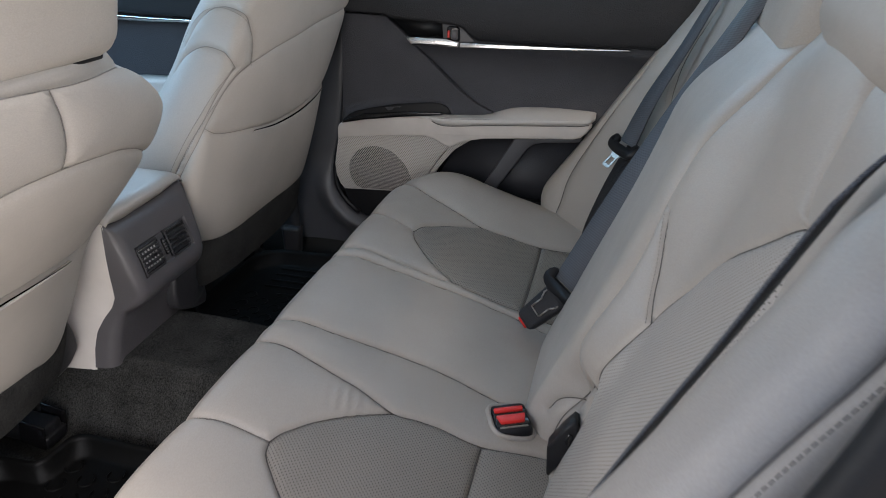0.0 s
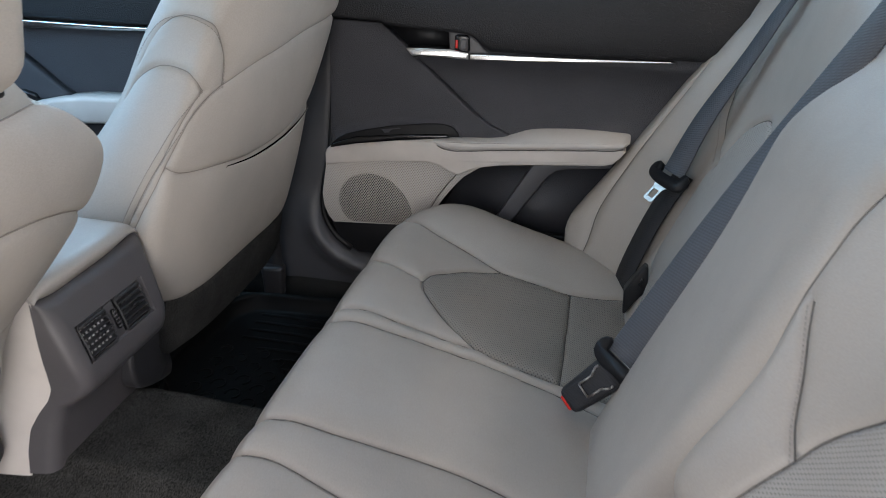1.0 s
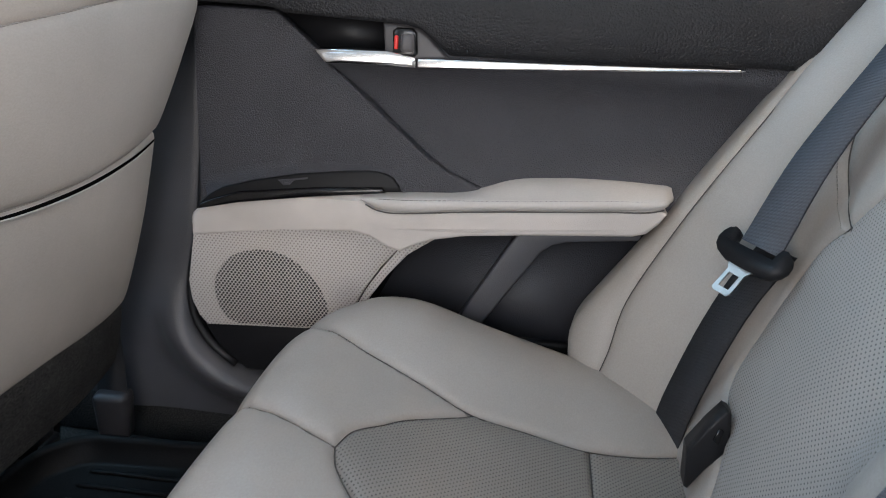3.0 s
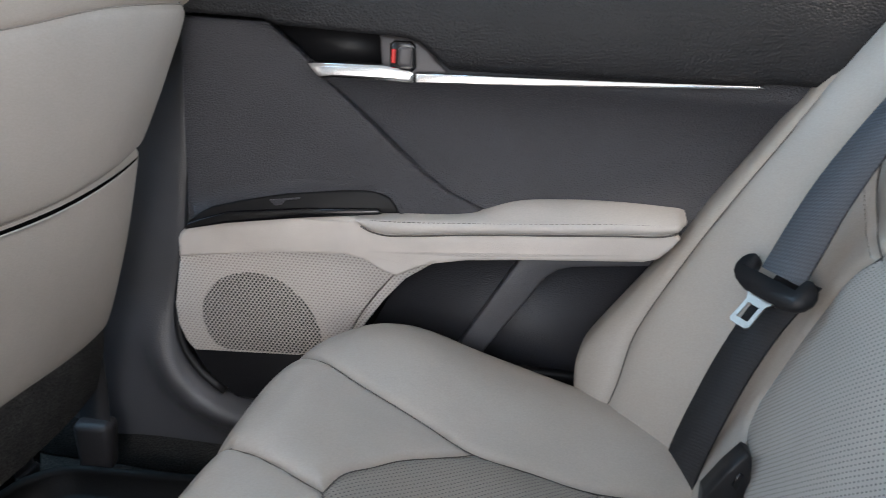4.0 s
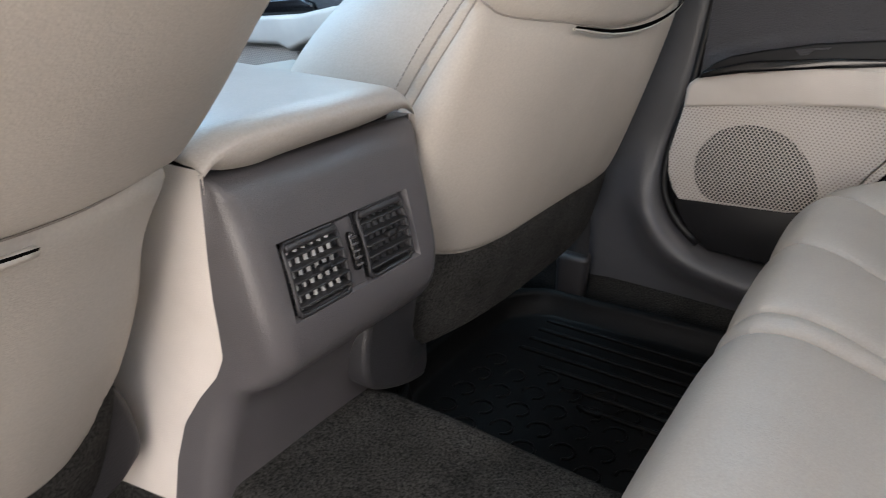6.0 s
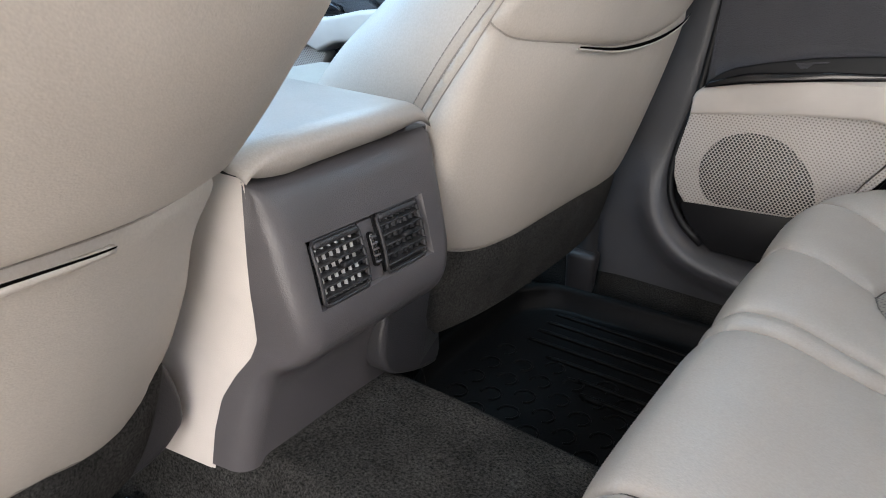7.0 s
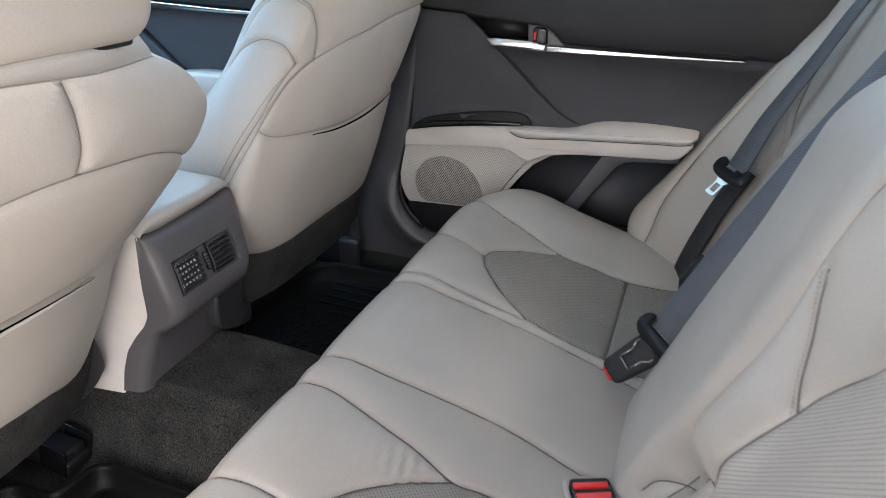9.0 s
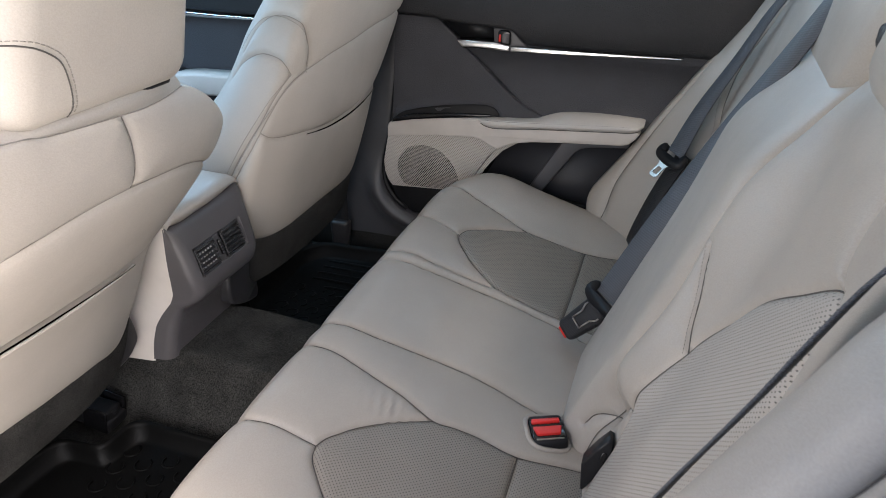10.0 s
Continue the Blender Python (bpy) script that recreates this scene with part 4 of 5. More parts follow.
# ---- rear bench: backrest ----
def back_place(u, v):
    """u: across, wrapping round the outer ends; v: height."""
    w = np.abs(u)
    over = np.maximum(0, w - 0.675)
    ang = np.minimum(over / 0.035, math.pi / 2)
    y = np.sign(u) * (np.minimum(w, 0.675) + 0.035 * np.sin(ang))
    rise = v + (0.025 - 0.055 * np.exp(-((w - 0.345) / 0.13) ** 2)) * ease(v, 0.68, 0.80)
    x = along(rise, (0.14, 0.25, 0.35, 0.45, 0.55, 0.65, 0.75, 0.82, 0.86, 0.90), (0.43, 0.455, 0.494, 0.531, 0.567, 0.600, 0.630, 0.655, 0.685, 0.76))
    z = v - 0.03 * ease(rise, 0.84, 0.90)
    middle = 0.052 * (1 - ease(w, 0.10, 0.17 + 0.10 * ease(v, 0.32, 0.42))) * (1 - ease(v, 0.66, 0.84))
    inner = 0.008 * np.exp(-((w - 0.17) / 0.05) ** 2) * ease(v, 0.3, 0.45) * (1 - ease(v, 0.62, 0.78))
    zs = (0.14, 0.30, 0.45, 0.55, 0.64, 0.72, 0.80, 0.90)
    side = np.where(u > 0, along(v, zs, (0.180, 0.165, 0.125, 0.100, 0.074, 0.046, 0.030, 0.020)), along(v, zs, (0.160, 0.144, 0.116, 0.099, 0.081, 0.067, 0.059, 0.050)))
    side = side * ease(w, 0.53, 0.650) - 0.010 * ease(w, 0.65, 0.72)
    belly = 0.014 * np.exp(-((w - 0.36) / 0.10) ** 2) * np.exp(-((v - 0.42) / 0.10) ** 2)
    foot = 0.11 * ease(w, 0.600, 0.68) * (1 - ease(v, 0.20, 0.34)) ** 1.5 * (u > 0)
    roll = 0.019 * np.exp(-((w - 0.205) / 0.05) ** 2 - ((v - 0.41) / 0.075) ** 2)
    groove = 0.015 * np.exp(-((w - 0.148) / 0.014) ** 2) * ease(v, 0.26, 0.33) * (1 - ease(v, 0.48, 0.62))
    x = x + foot + groove - roll - middle - inner - side - belly + 0.035 * (1 - np.cos(ang)) + np.maximum(0, over - 0.055)
    return x, y, z


ARCH_NEAR = [(0.222, 0.22), (0.222, 0.324), (0.226, 0.376), (0.234, 0.460), (0.239, 0.495), (0.244, 0.522), (0.262, 0.557), (0.306, 0.617), (0.370, 0.666), (0.446, 0.714), (0.464, 0.68), (0.478, 0.62), (0.490, 0.54), (0.498, 0.43), (0.496, 0.33), (0.49, 0.22)]
ARCH_FAR = [(0.222, 0.22), (0.220, 0.324), (0.218, 0.40), (0.232, 0.48), (0.268, 0.56), (0.320, 0.608), (0.374, 0.622), (0.448, 0.584), (0.494, 0.514), (0.514, 0.486), (0.520, 0.436), (0.523, 0.382), (0.520, 0.336), (0.500, 0.308), (0.464, 0.30), (0.42, 0.26), (0.40, 0.22)]
SPINE = [(0.446, 0.714), (0.426, 0.730), (0.418, 0.760), (0.415, 0.80), (0.412, 0.83), (0.410, 0.88)]
INNER = [(0.239, 0.494), (0.216, 0.517), (0.192, 0.557), (0.162, 0.604)]
OUTER = [(0.484, 0.512), (0.526, 0.530), (0.549, 0.560), (0.562, 0.60), (0.572, 0.66), (0.572, 0.76), (0.57, 0.88)]
SIDE = [(0.597, 0.16), (0.602, 0.28), (0.618, 0.365), (0.631, 0.48), (0.638, 0.60), (0.650, 0.69), (0.655, 0.80), (0.655, 0.88)]
SPLIT = [(0.148, 0.16), (0.148, 0.40), (0.148, 0.60), (0.146, 0.75), (0.140, 0.88)]
FOOT = [(0.130, 0.262), (0.138, 0.292), (0.180, 0.338), (0.211, 0.371), (0.226, 0.376)]
WELT = [(0.708, 0.16), (0.709, 0.40), (0.710, 0.60), (0.710, 0.75), (0.710, 0.88)]


def rear_backrest(bench):
    half = [SPINE, INNER, OUTER, SIDE, SPLIT, FOOT]
    seams = half[1:] + [ARCH_FAR] + [[(-a, b) for a, b in s] for s in (SPINE, INNER, SPLIT, FOOT, ARCH_NEAR, WELT)]
    us = np.arange(-0.745, 0.8001, 0.005)
    vs = np.arange(0.15, 0.910, 0.005)
    P, F, fu, fv, nrm, threads = upholstery(us, vs, back_place, seams, 0.0045, 0.0034, 0.006, 0.024, flipped=True)
    w = np.abs(fu)
    ins = np.where(fu > 0, inside(w, fv, curve_pts(ARCH_FAR, 0.003)), inside(w, fv, curve_pts(ARCH_NEAR, 0.003)))
    sd = np.interp(fv, [p[1] for p in SIDE], [p[0] for p in SIDE])
    ids = np.where(w < np.interp(fv, [p[1] for p in SPLIT], [p[0] for p in SPLIT]), 0, 1)
    ids[w > sd] = 3
    ids[ins] = 2
    ids = np.where(ids == 0, 0, ids + np.where(fu < 0, 10, 0))
    kinds = {0: ("centre_panel", M_LEATHER_SHADED), 1: ("seat_panel", M_LEATHER_SHADED), 2: ("perforated_insert", M_INSERT_B), 3: ("side_bolster", M_LEATHER_SHADED)}
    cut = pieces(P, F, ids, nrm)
    t = part("backrest", cut.pop(0), M_LEATHER_SHADED, bench, "beige leather backrest")
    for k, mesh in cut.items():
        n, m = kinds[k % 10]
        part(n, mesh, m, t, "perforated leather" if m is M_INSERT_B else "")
    for mesh in threads:
        part("seam", mesh, M_CREASE, t, "dark sewn seam")
    for s, curve, gap in ((1, INNER, 0.005), (-1, INNER, 0.005), (1, OUTER, 0.005), (-1, WELT, 0.007)):
        q = curve_pts(curve, 0.004)
        row = np.stack(back_place(s * (q[:, 0] + gap), q[:, 1]), 1) + np.array([-0.0005 if curve is not WELT else 0.0, 0, 0.0])
        part("stitching", stitches(row, 0.0048, 0.0032, 0.0005), M_CREASE if curve is WELT else M_SEAM, t, "grey thread")
    return t


rear_backrest(bench)


def rear_headrest(y, w, z, narrow, label):
    t = thing("rear_headrest", label, "headrest", "rear headrests", at=(0.70, y, 0.80))
    def shape(c):
        k = 1 - narrow * max(0, -c.z / 0.1) ** 2
        return (c.x - 0.022 * (1 - (c.y / w) ** 2), c.y * k, c.z)
    part("cushion", rounded((0.11, 2 * w, 0.19), 0.04, (0.712, y, z), (0, 12, 0), 6, shape), M_LEATHER_SHADED, t)
    part("neck", rounded((0.06, 0.9 * w, 0.06), 0.02, (0.710, y, z - 0.085), (0, 12, 0), 4), M_LEATHER_SHADED, t)
    return t


rear_headrest(-0.362, 0.145, 0.898, 0.22, "beige leather rear headrest above the near seat")
rear_headrest(0.02, 0.20, 0.843, 0.55, "wide beige leather rear centre headrest")
rear_headrest(0.375, 0.145, 0.905, 0.22, "beige leather rear headrest above the far seat")


# ---- seat belts ----
def belt_guide(at, side, up, parent):
    """The black tongue grip with its steel plate; side: along the webbing's width, up: along the belt."""
    s, u = Vector(side).normalized(), Vector(up).normalized()
    n = s.cross(u).normalized()
    u = n.cross(s)
    m = Matrix((s, u, n)).transposed().to_4x4()
    m.translation = Vector(at)
    # a crescent bar under the slot, with raised round ends
    half = [(0.0, 0.0215), (0.012, 0.0212), (0.024, 0.0196), (0.033, 0.0165), (0.040, 0.0105), (0.0432, 0.002), (0.0425, -0.006), (0.039, -0.0125), (0.033, -0.0160), (0.0275, -0.0145), (0.0255, -0.008), (0.0250, -0.0005)]
    bm = panel([(-x, z) for x, z in half[:0:-1]] + half, -0.0075, 0.0075, 0.004, 3)
    bmesh.ops.transform(bm, matrix=m @ Matrix.Rotation(radians(90), 4, "X"), verts=bm.verts)
    g = part("tongue_grip", bm, M_POCKET, parent, "black plastic tongue grip")
    out = [(-0.0165, -0.019), (0.0165, -0.019), (0.0108, -0.028), (0.0115, -0.053), (0.0085, -0.056), (-0.0085, -0.056), (-0.0115, -0.053), (-0.0108, -0.028)]
    hole = [(-0.0066, -0.031), (0.0066, -0.031), (0.0066, -0.049), (-0.0066, -0.049)]
    def ring(z):
        return [m @ Vector((a, b, z)) for a, b in out], [m @ Vector((a, b, z)) for a, b in hole]
    (o1, h1), (o2, h2) = ring(0.0035), ring(0.0015)
    V = o1 + h1 + o2 + h2
    F = []
    for base, flip_it in ((0, False), (12, True)):
        f = [(0, 1, 2, 9, 8), (0, 8, 7), (2, 3, 9), (3, 10, 9), (3, 4, 10), (4, 5, 11, 10), (5, 6, 11), (6, 8, 11), (6, 7, 8)]
        F += [tuple(base + i for i in (q[::-1] if flip_it else q)) for q in f]
    F += [(i, (i + 1) % 8, 12 + (i + 1) % 8, 12 + i) for i in range(8)]
    F += [(8 + i, 20 + i, 20 + (i + 1) % 4, 8 + (i + 1) % 4) for i in range(4)]
    part("tongue_plate", (np.array([tuple(v) for v in V]), F), M_STEEL, g, "bare steel tongue", smooth=False)
    return g


def over_back(rows):
    """Points laid on the backrest: (across, height, stand-off)."""
    q = curve_pts(rows, 0.015)
    p = np.stack(back_place(q[:, 0], q[:, 1]), 1)
    p[:, 0] -= q[:, 2]
    return p


def outer_belt(s, label):
    t = thing("seat_belt", label, "seat belt", "rear seat belts", at=(0.44, s * 0.54, 0.24))
    if s > 0:
        top = curve_pts([(0.700, 0.470, 0.90), (0.628, 0.492, 0.80), (0.578, 0.520, 0.68), (0.530, 0.536, 0.57), (0.496, 0.535, 0.470)], 0.02)
        lean = [(0.22 + 0.40 * k, -(0.95 - 0.17 * k), 0.22 - 0.33 * k) for k in np.linspace(0, 1, len(top)) ** 2]
    else:
        top = curve_pts([(0.700, -0.560, 0.90), (0.628, -0.548, 0.80), (0.604, -0.536, 0.74), (0.578, -0.539, 0.68), (0.552, -0.538, 0.62), (0.530, -0.537, 0.57), (0.490, -0.535, 0.470)], 0.02)
        lean = [(0.50, 0.85, 0.05)] * len(top)
    part("webbing", strip(top, lean, 0.049), M_WEB, t, "grey shoulder webbing")
    lap = over_back([(s * 0.537, 0.47, 0.022), (s * 0.548, 0.42, 0.018), (s * 0.548, 0.35, 0.017), (s * 0.542, 0.28, 0.015), (s * 0.54, 0.20, 0.006)])
    part("lap_webbing", strip(lap, [(0.52, -s * 0.85, -0.05)] * len(lap), 0.049), M_WEBD, t, "dark folded lap webbing")
    belt_guide((0.490 if s > 0 else top[-1][0], s * 0.532, 0.464), (0.62, -s * 0.78, -0.11), (0.50, s * 0.40, 0.72), t)
    return t


outer_belt(1, "grey seat belt hanging over the far rear backrest")
outer_belt(-1, "grey seat belt hanging over the near rear backrest")


def centre_belt():
    t = thing("centre_seat_belt", "grey centre seat belt fastened into its buckle", "seat belt", "rear seat belts", at=(0.36, 0.14, 0.22))
    up = curve_pts([(0.702, 0.098, 0.96), (0.634, 0.101, 0.815), (0.568, 0.102, 0.68), (0.510, 0.104, 0.55), (0.457, 0.109, 0.42), (0.424, 0.115, 0.338)], 0.02)
    part("webbing", strip(up, [(0.42 + 0.38 * k, -0.80 + 0.46 * k, 0.25 - 0.74 * k) for k in np.linspace(0, 1, len(up)) ** 2], 0.049), M_WEB, t, "grey shoulder webbing")
    belt_guide((0.424, 0.113, 0.334), (0.78, -0.30, -0.52), (0.62, 0.10, 0.77), t)
    ax = Vector((0.64, -0.05, 0.765)).normalized()
    az = Vector((-0.30, -0.85, 0.35))
    az = (az - ax * az.dot(ax)).normalized()
    m = Matrix((ax, az.cross(ax), az)).transposed().to_4x4()
    m.translation = (0.3885, 0.116, 0.2865)
    def wedge(c):
        # slimmer towards the button, swelling in the middle
        k = 0.80 + 0.20 * min(1.0, (c.x + 0.044) / 0.05)
        return (c.x, c.y * k, c.z * (0.85 + 0.15 * k))
    bm = rounded((0.088, 0.050, 0.030), 0.011, (0, 0, 0), (0, 0, 0), 5, wedge)
    bmesh.ops.transform(bm, matrix=m, verts=bm.verts)
    b = part("buckle", bm, M_WEBD, t, "black buckle in a woven sleeve")
    bm = rounded((0.013, 0.024, 0.019), 0.003, (-0.0405, 0, 0.001), (0, 0, 0), 3)
    bmesh.ops.transform(bm, matrix=m, verts=bm.verts)
    part("release_button", bm, M_RED, b, "red release button")
    # steel tongue lying on the sleeve, bent up to its grip
    out = [(-0.006, -0.011), (0.018, -0.011), (0.030, -0.017), (0.036, -0.017), (0.036, 0.017), (0.030, 0.017), (0.018, 0.011), (-0.006, 0.011)]
    for a, c in zip(out, out[1:] + out[:1]):
        path = [tuple(m @ Vector((a[0] + (c[0] - a[0]) * f, a[1] + (c[1] - a[1]) * f, 0.0165))) for f in (0, 0.5, 1)]
        if a[0] != 0.036 or c[0] != 0.036:
            part("tongue_bar", tube(path, 0.0016, 8), M_STEEL, b, "bare steel tongue")
    return t


centre_belt()


def double_buckle():
    t = thing("seat_belt_buckle", "pair of black buckles with red release buttons in the cushion", "buckle", at=(0.375, -0.115, 0.22))
    m = pose(0.379, -0.127, 0.2300, 2, -3, 23)
    def put(size, r, at, seg=3, taper=None):
        bm = rounded(size, r, at, (0, 0, 0), seg, taper)
        bmesh.ops.transform(bm, matrix=m, verts=bm.verts)
        return bm
    part("pocket", put((0.056, 0.062, 0.040), 0.008, (0, 0, -0.014), 4), M_POCKET, t, "black buckle pocket")
    for y, width, z, chamfer in ((0.0125, 0.0095, 0.0065, 0.0), (-0.0105, 0.0175, 0.0085, 0.22)):
        b = part("buckle", put((0.052, width + 0.007, 0.020), 0.003, (0.0, y, z - 0.010)), M_GLOSS, t, "black buckle")
        part("release_button", put((0.044, width, 0.006), 0.0022, (-0.001, y, z + 0.001), 3, lambda c: (c.x * (1 - chamfer * max(0.0, -c.y / 0.0088)), c.y, c.z)), M_RED, b, "red release button")
    part("tongue_slot", put((0.042, 0.0030, 0.004), 0.001, (0.0, -0.0235, 0.0050)), M_STEEL, t, "steel edge of the slot")
    ang = np.linspace(0, 2 * math.pi, 49)
    ring = []
    for a in ang:
        q = m @ Vector((0.032 * np.sign(math.cos(a)) * abs(math.cos(a)) ** 0.6, 0.035 * np.sign(math.sin(a)) * abs(math.sin(a)) ** 0.6, 0))
        ring.append((q.x, q.y, float(cushion_place(np.array([q.x]), np.array([q.y]))[2][0]) - 0.001))
    part("hem", tube(ring, 0.0042, 8), M_LEATHER_SHADED, t, "beige leather hem round the pocket")
    return t


double_buckle()


def anchor_flap(y, dx, label):
    t = thing("anchor_flap", label, "anchor cover", "child seat anchor covers", at=(0.46, y, 0.24))
    out = [(0.442, 0.274), (0.458, 0.304), (0.472, 0.325), (0.478, 0.322), (0.482, 0.290), (0.480, 0.278), (0.462, 0.252), (0.449, 0.228), (0.445, 0.230)]
    out = [(x + dx, z) for x, z in out]
    part("flap", panel(out, y - 0.004, y + 0.020, 0.0025, 2), M_POCKET, t)
    part("slot", panel([(0.464 + dx, 0.292), (0.468 + dx, 0.306), (0.473 + dx, 0.304), (0.470 + dx, 0.286)], y - 0.0065, y, 0.001, 2), M_GLOSS, t, "glossy slot")
    return t


anchor_flap(-0.225, 0.0, "black plastic child seat anchor cover between cushion and backrest")
anchor_flap(0.440, -0.006, "black plastic child seat anchor cover beside the far belt")


# ---- front seats ----
FZ = (0.10, 0.20, 0.30, 0.40, 0.51, 0.62, 0.70, 0.78, 0.86)
FX = (-0.315, -0.288, -0.262, -0.233, -0.200, -0.170, -0.149, -0.130, -0.118)
FI = (0.085, 0.085, 0.087, 0.093, 0.104, 0.140, 0.175, 0.215, 0.270)
FO = (0.630, 0.640, 0.645, 0.645, 0.638, 0.665, 0.695, 0.700, 0.660)
# the driver's seat: height, middle of the back, inner edge, roundness towards the inner edge
DZ = (0.10, 0.20, 0.30, 0.36, 0.42, 0.46, 0.50, 0.54, 0.58, 0.62, 0.66, 0.70, 0.74, 0.80)
DX = (-0.372, -0.339, -0.306, -0.283, -0.254, -0.231, -0.204, -0.174, -0.145, -0.120, -0.104, -0.095, -0.091, -0.088)
DI = (0.174, 0.146, 0.125, 0.122, 0.126, 0.118, 0.114, 0.116, 0.108, 0.099, 0.099, 0.131, 0.183, 0.230)
DB = (0.034, 0.033, 0.040, 0.040, 0.040, 0.037, 0.035, 0.030, 0.028, 0.033, 0.037, 0.043, 0.051, 0.046)


def front_back(heights, knots_x, knots_i, knots_b, mirror, crest=0.86):
    """Maps (u, v) to the padded shell of a front seat's back: u runs round it from the inner side panel over the back to the outer side."""
    def place(u, v):
        i, o = along(v, heights, knots_i), along(v, FZ, FO)
        c, w = (i + o) / 2, (o - i) / 2
        xb = along(v, heights, knots_x)
        r = 0.030
        a = np.clip(np.abs(u) / 0.25, 0, 1)               # over the back
        b = np.maximum(0, np.abs(u) - 0.25)               # round the corner and along the side
        flat = w - r
        bow = np.where(u < 0, along(v, heights, knots_b), 0.022)
        a0 = np.arctan2(3 * bow, flat)
        ang = a0 + np.minimum(b / r, math.pi / 2 - a0)
        y = c + np.sign(u) * (flat * a + r * (np.sin(ang) - np.sin(a0)))
        crown = bow * a ** 3 + r * (np.cos(a0) - np.cos(ang))
        deep = np.maximum(0, b - r * (math.pi / 2 - a0))
        most = along(v, (0.10, 0.45, 0.55, 0.60, 0.64, 0.70, 0.76, 0.86), (0.36, 0.30, 0.18, 0.15, 0.14, 0.135, 0.118, 0.10))
        kept = np.where(u < 0, most * np.tanh(deep / most), deep)   # the side panel rolls in towards the front
        y = y - np.sign(u) * (deep - kept)
        x = xb - crown - kept
        x = x - 0.11 * ease(v, crest - 0.06, crest) ** 2
        return x, mirror * y, v
    return place


PIPE = [(-0.325, 0.33), (-0.312, 0.40), (-0.302, 0.450), (-0.284, 0.514), (-0.269, 0.562), (-0.252, 0.602), (-0.232, 0.628), (-0.208, 0.642)]
PIPE2 = [(-0.337, 0.33), (-0.324, 0.40), (-0.314, 0.452), (-0.298, 0.514), (-0.283, 0.560), (-0.266, 0.608), (-0.244, 0.641)]
HOOP = [(-0.208, 0.642), (-0.222, 0.680), (-0.240, 0.706), (-0.256, 0.724), (-0.278, 0.737), (-0.316, 0.745), (-0.355, 0.737), (-0.382, 0.714), (-0.400, 0.676)]
SIDE_ARC = [(-0.410, 0.628), (-0.385, 0.657), (-0.338, 0.677), (-0.296, 0.674), (-0.270, 0.661), (-0.244, 0.641)]
YOKE = [(-0.208, 0.642), (-0.142, 0.661), (-0.058, 0.672), (0.054, 0.685), (0.20, 0.688), (0.27, 0.682), (0.36, 0.66)]
UPRIGHT = [(0.225, 0.687), (0.222, 0.76), (0.215, 0.84)]
POCKET = [(-0.276, 0.541), (-0.258, 0.532), (-0.228, 0.522), (-0.146, 0.513), (-0.05, 0.502), (0.05, 0.500), (0.15, 0.508), (0.25, 0.522), (0.32, 0.53)]
HEM = [(-0.40, 0.33), (-0.30, 0.325), (-0.262, 0.312), (-0.235, 0.303), (-0.178, 0.288), (-0.110, 0.285), (-0.034, 0.288), (0.064, 0.288), (0.15, 0.282), (0.212, 0.277), (0.27, 0.274), (0.36, 0.28)]
PASSENGER = dict(pipe=PIPE, pocket=POCKET, hem=HEM, yoke=YOKE, more=[PIPE2, HOOP, SIDE_ARC, UPRIGHT], sewn=[PIPE, PIPE2, HOOP], mouth=(-0.146, 0.228), slack=0.0036, lip=0.4)
D_YOKE = [(-0.40, 0.53), (-0.31, 0.56), (-0.234, 0.592), (-0.17, 0.615), (-0.12, 0.627), (-0.028, 0.637), (0.05, 0.637), (0.16, 0.624), (0.25, 0.60), (0.36, 0.575)]
D_UPRIGHT = [(-0.028, 0.637), (-0.046, 0.682), (-0.060, 0.710), (-0.076, 0.735)]
D_COLLAR = [(-0.27, 0.728), (-0.21, 0.732), (-0.122, 0.733), (-0.076, 0.736), (-0.006, 0.741), (0.038, 0.746), (0.060, 0.756), (0.12, 0.762), (0.24, 0.760)]
D_POCKET = [(-0.33, 0.446), (-0.25, 0.456), (-0.18, 0.452), (-0.08, 0.456), (0.0, 0.457), (0.12, 0.459), (0.26, 0.455), (0.33, 0.45)]
D_HEM = [(-0.40, 0.33), (-0.31, 0.310), (-0.252, 0.284), (-0.236, 0.264), (-0.205, 0.250), (-0.17, 0.253), (-0.13, 0.263), (-0.06, 0.270), (0.0, 0.273), (0.094, 0.280), (0.20, 0.283), (0.36, 0.29)]
D_PIPE = [(-0.335, 0.29), (-0.325, 0.45), (-0.31, 0.585)]
DRIVER = dict(pipe=D_PIPE, pocket=D_POCKET, hem=D_HEM, yoke=D_YOKE, more=[D_UPRIGHT, D_COLLAR], sewn=[], mouth=(-0.155, 0.26), slack=0.006, lip=1.0)


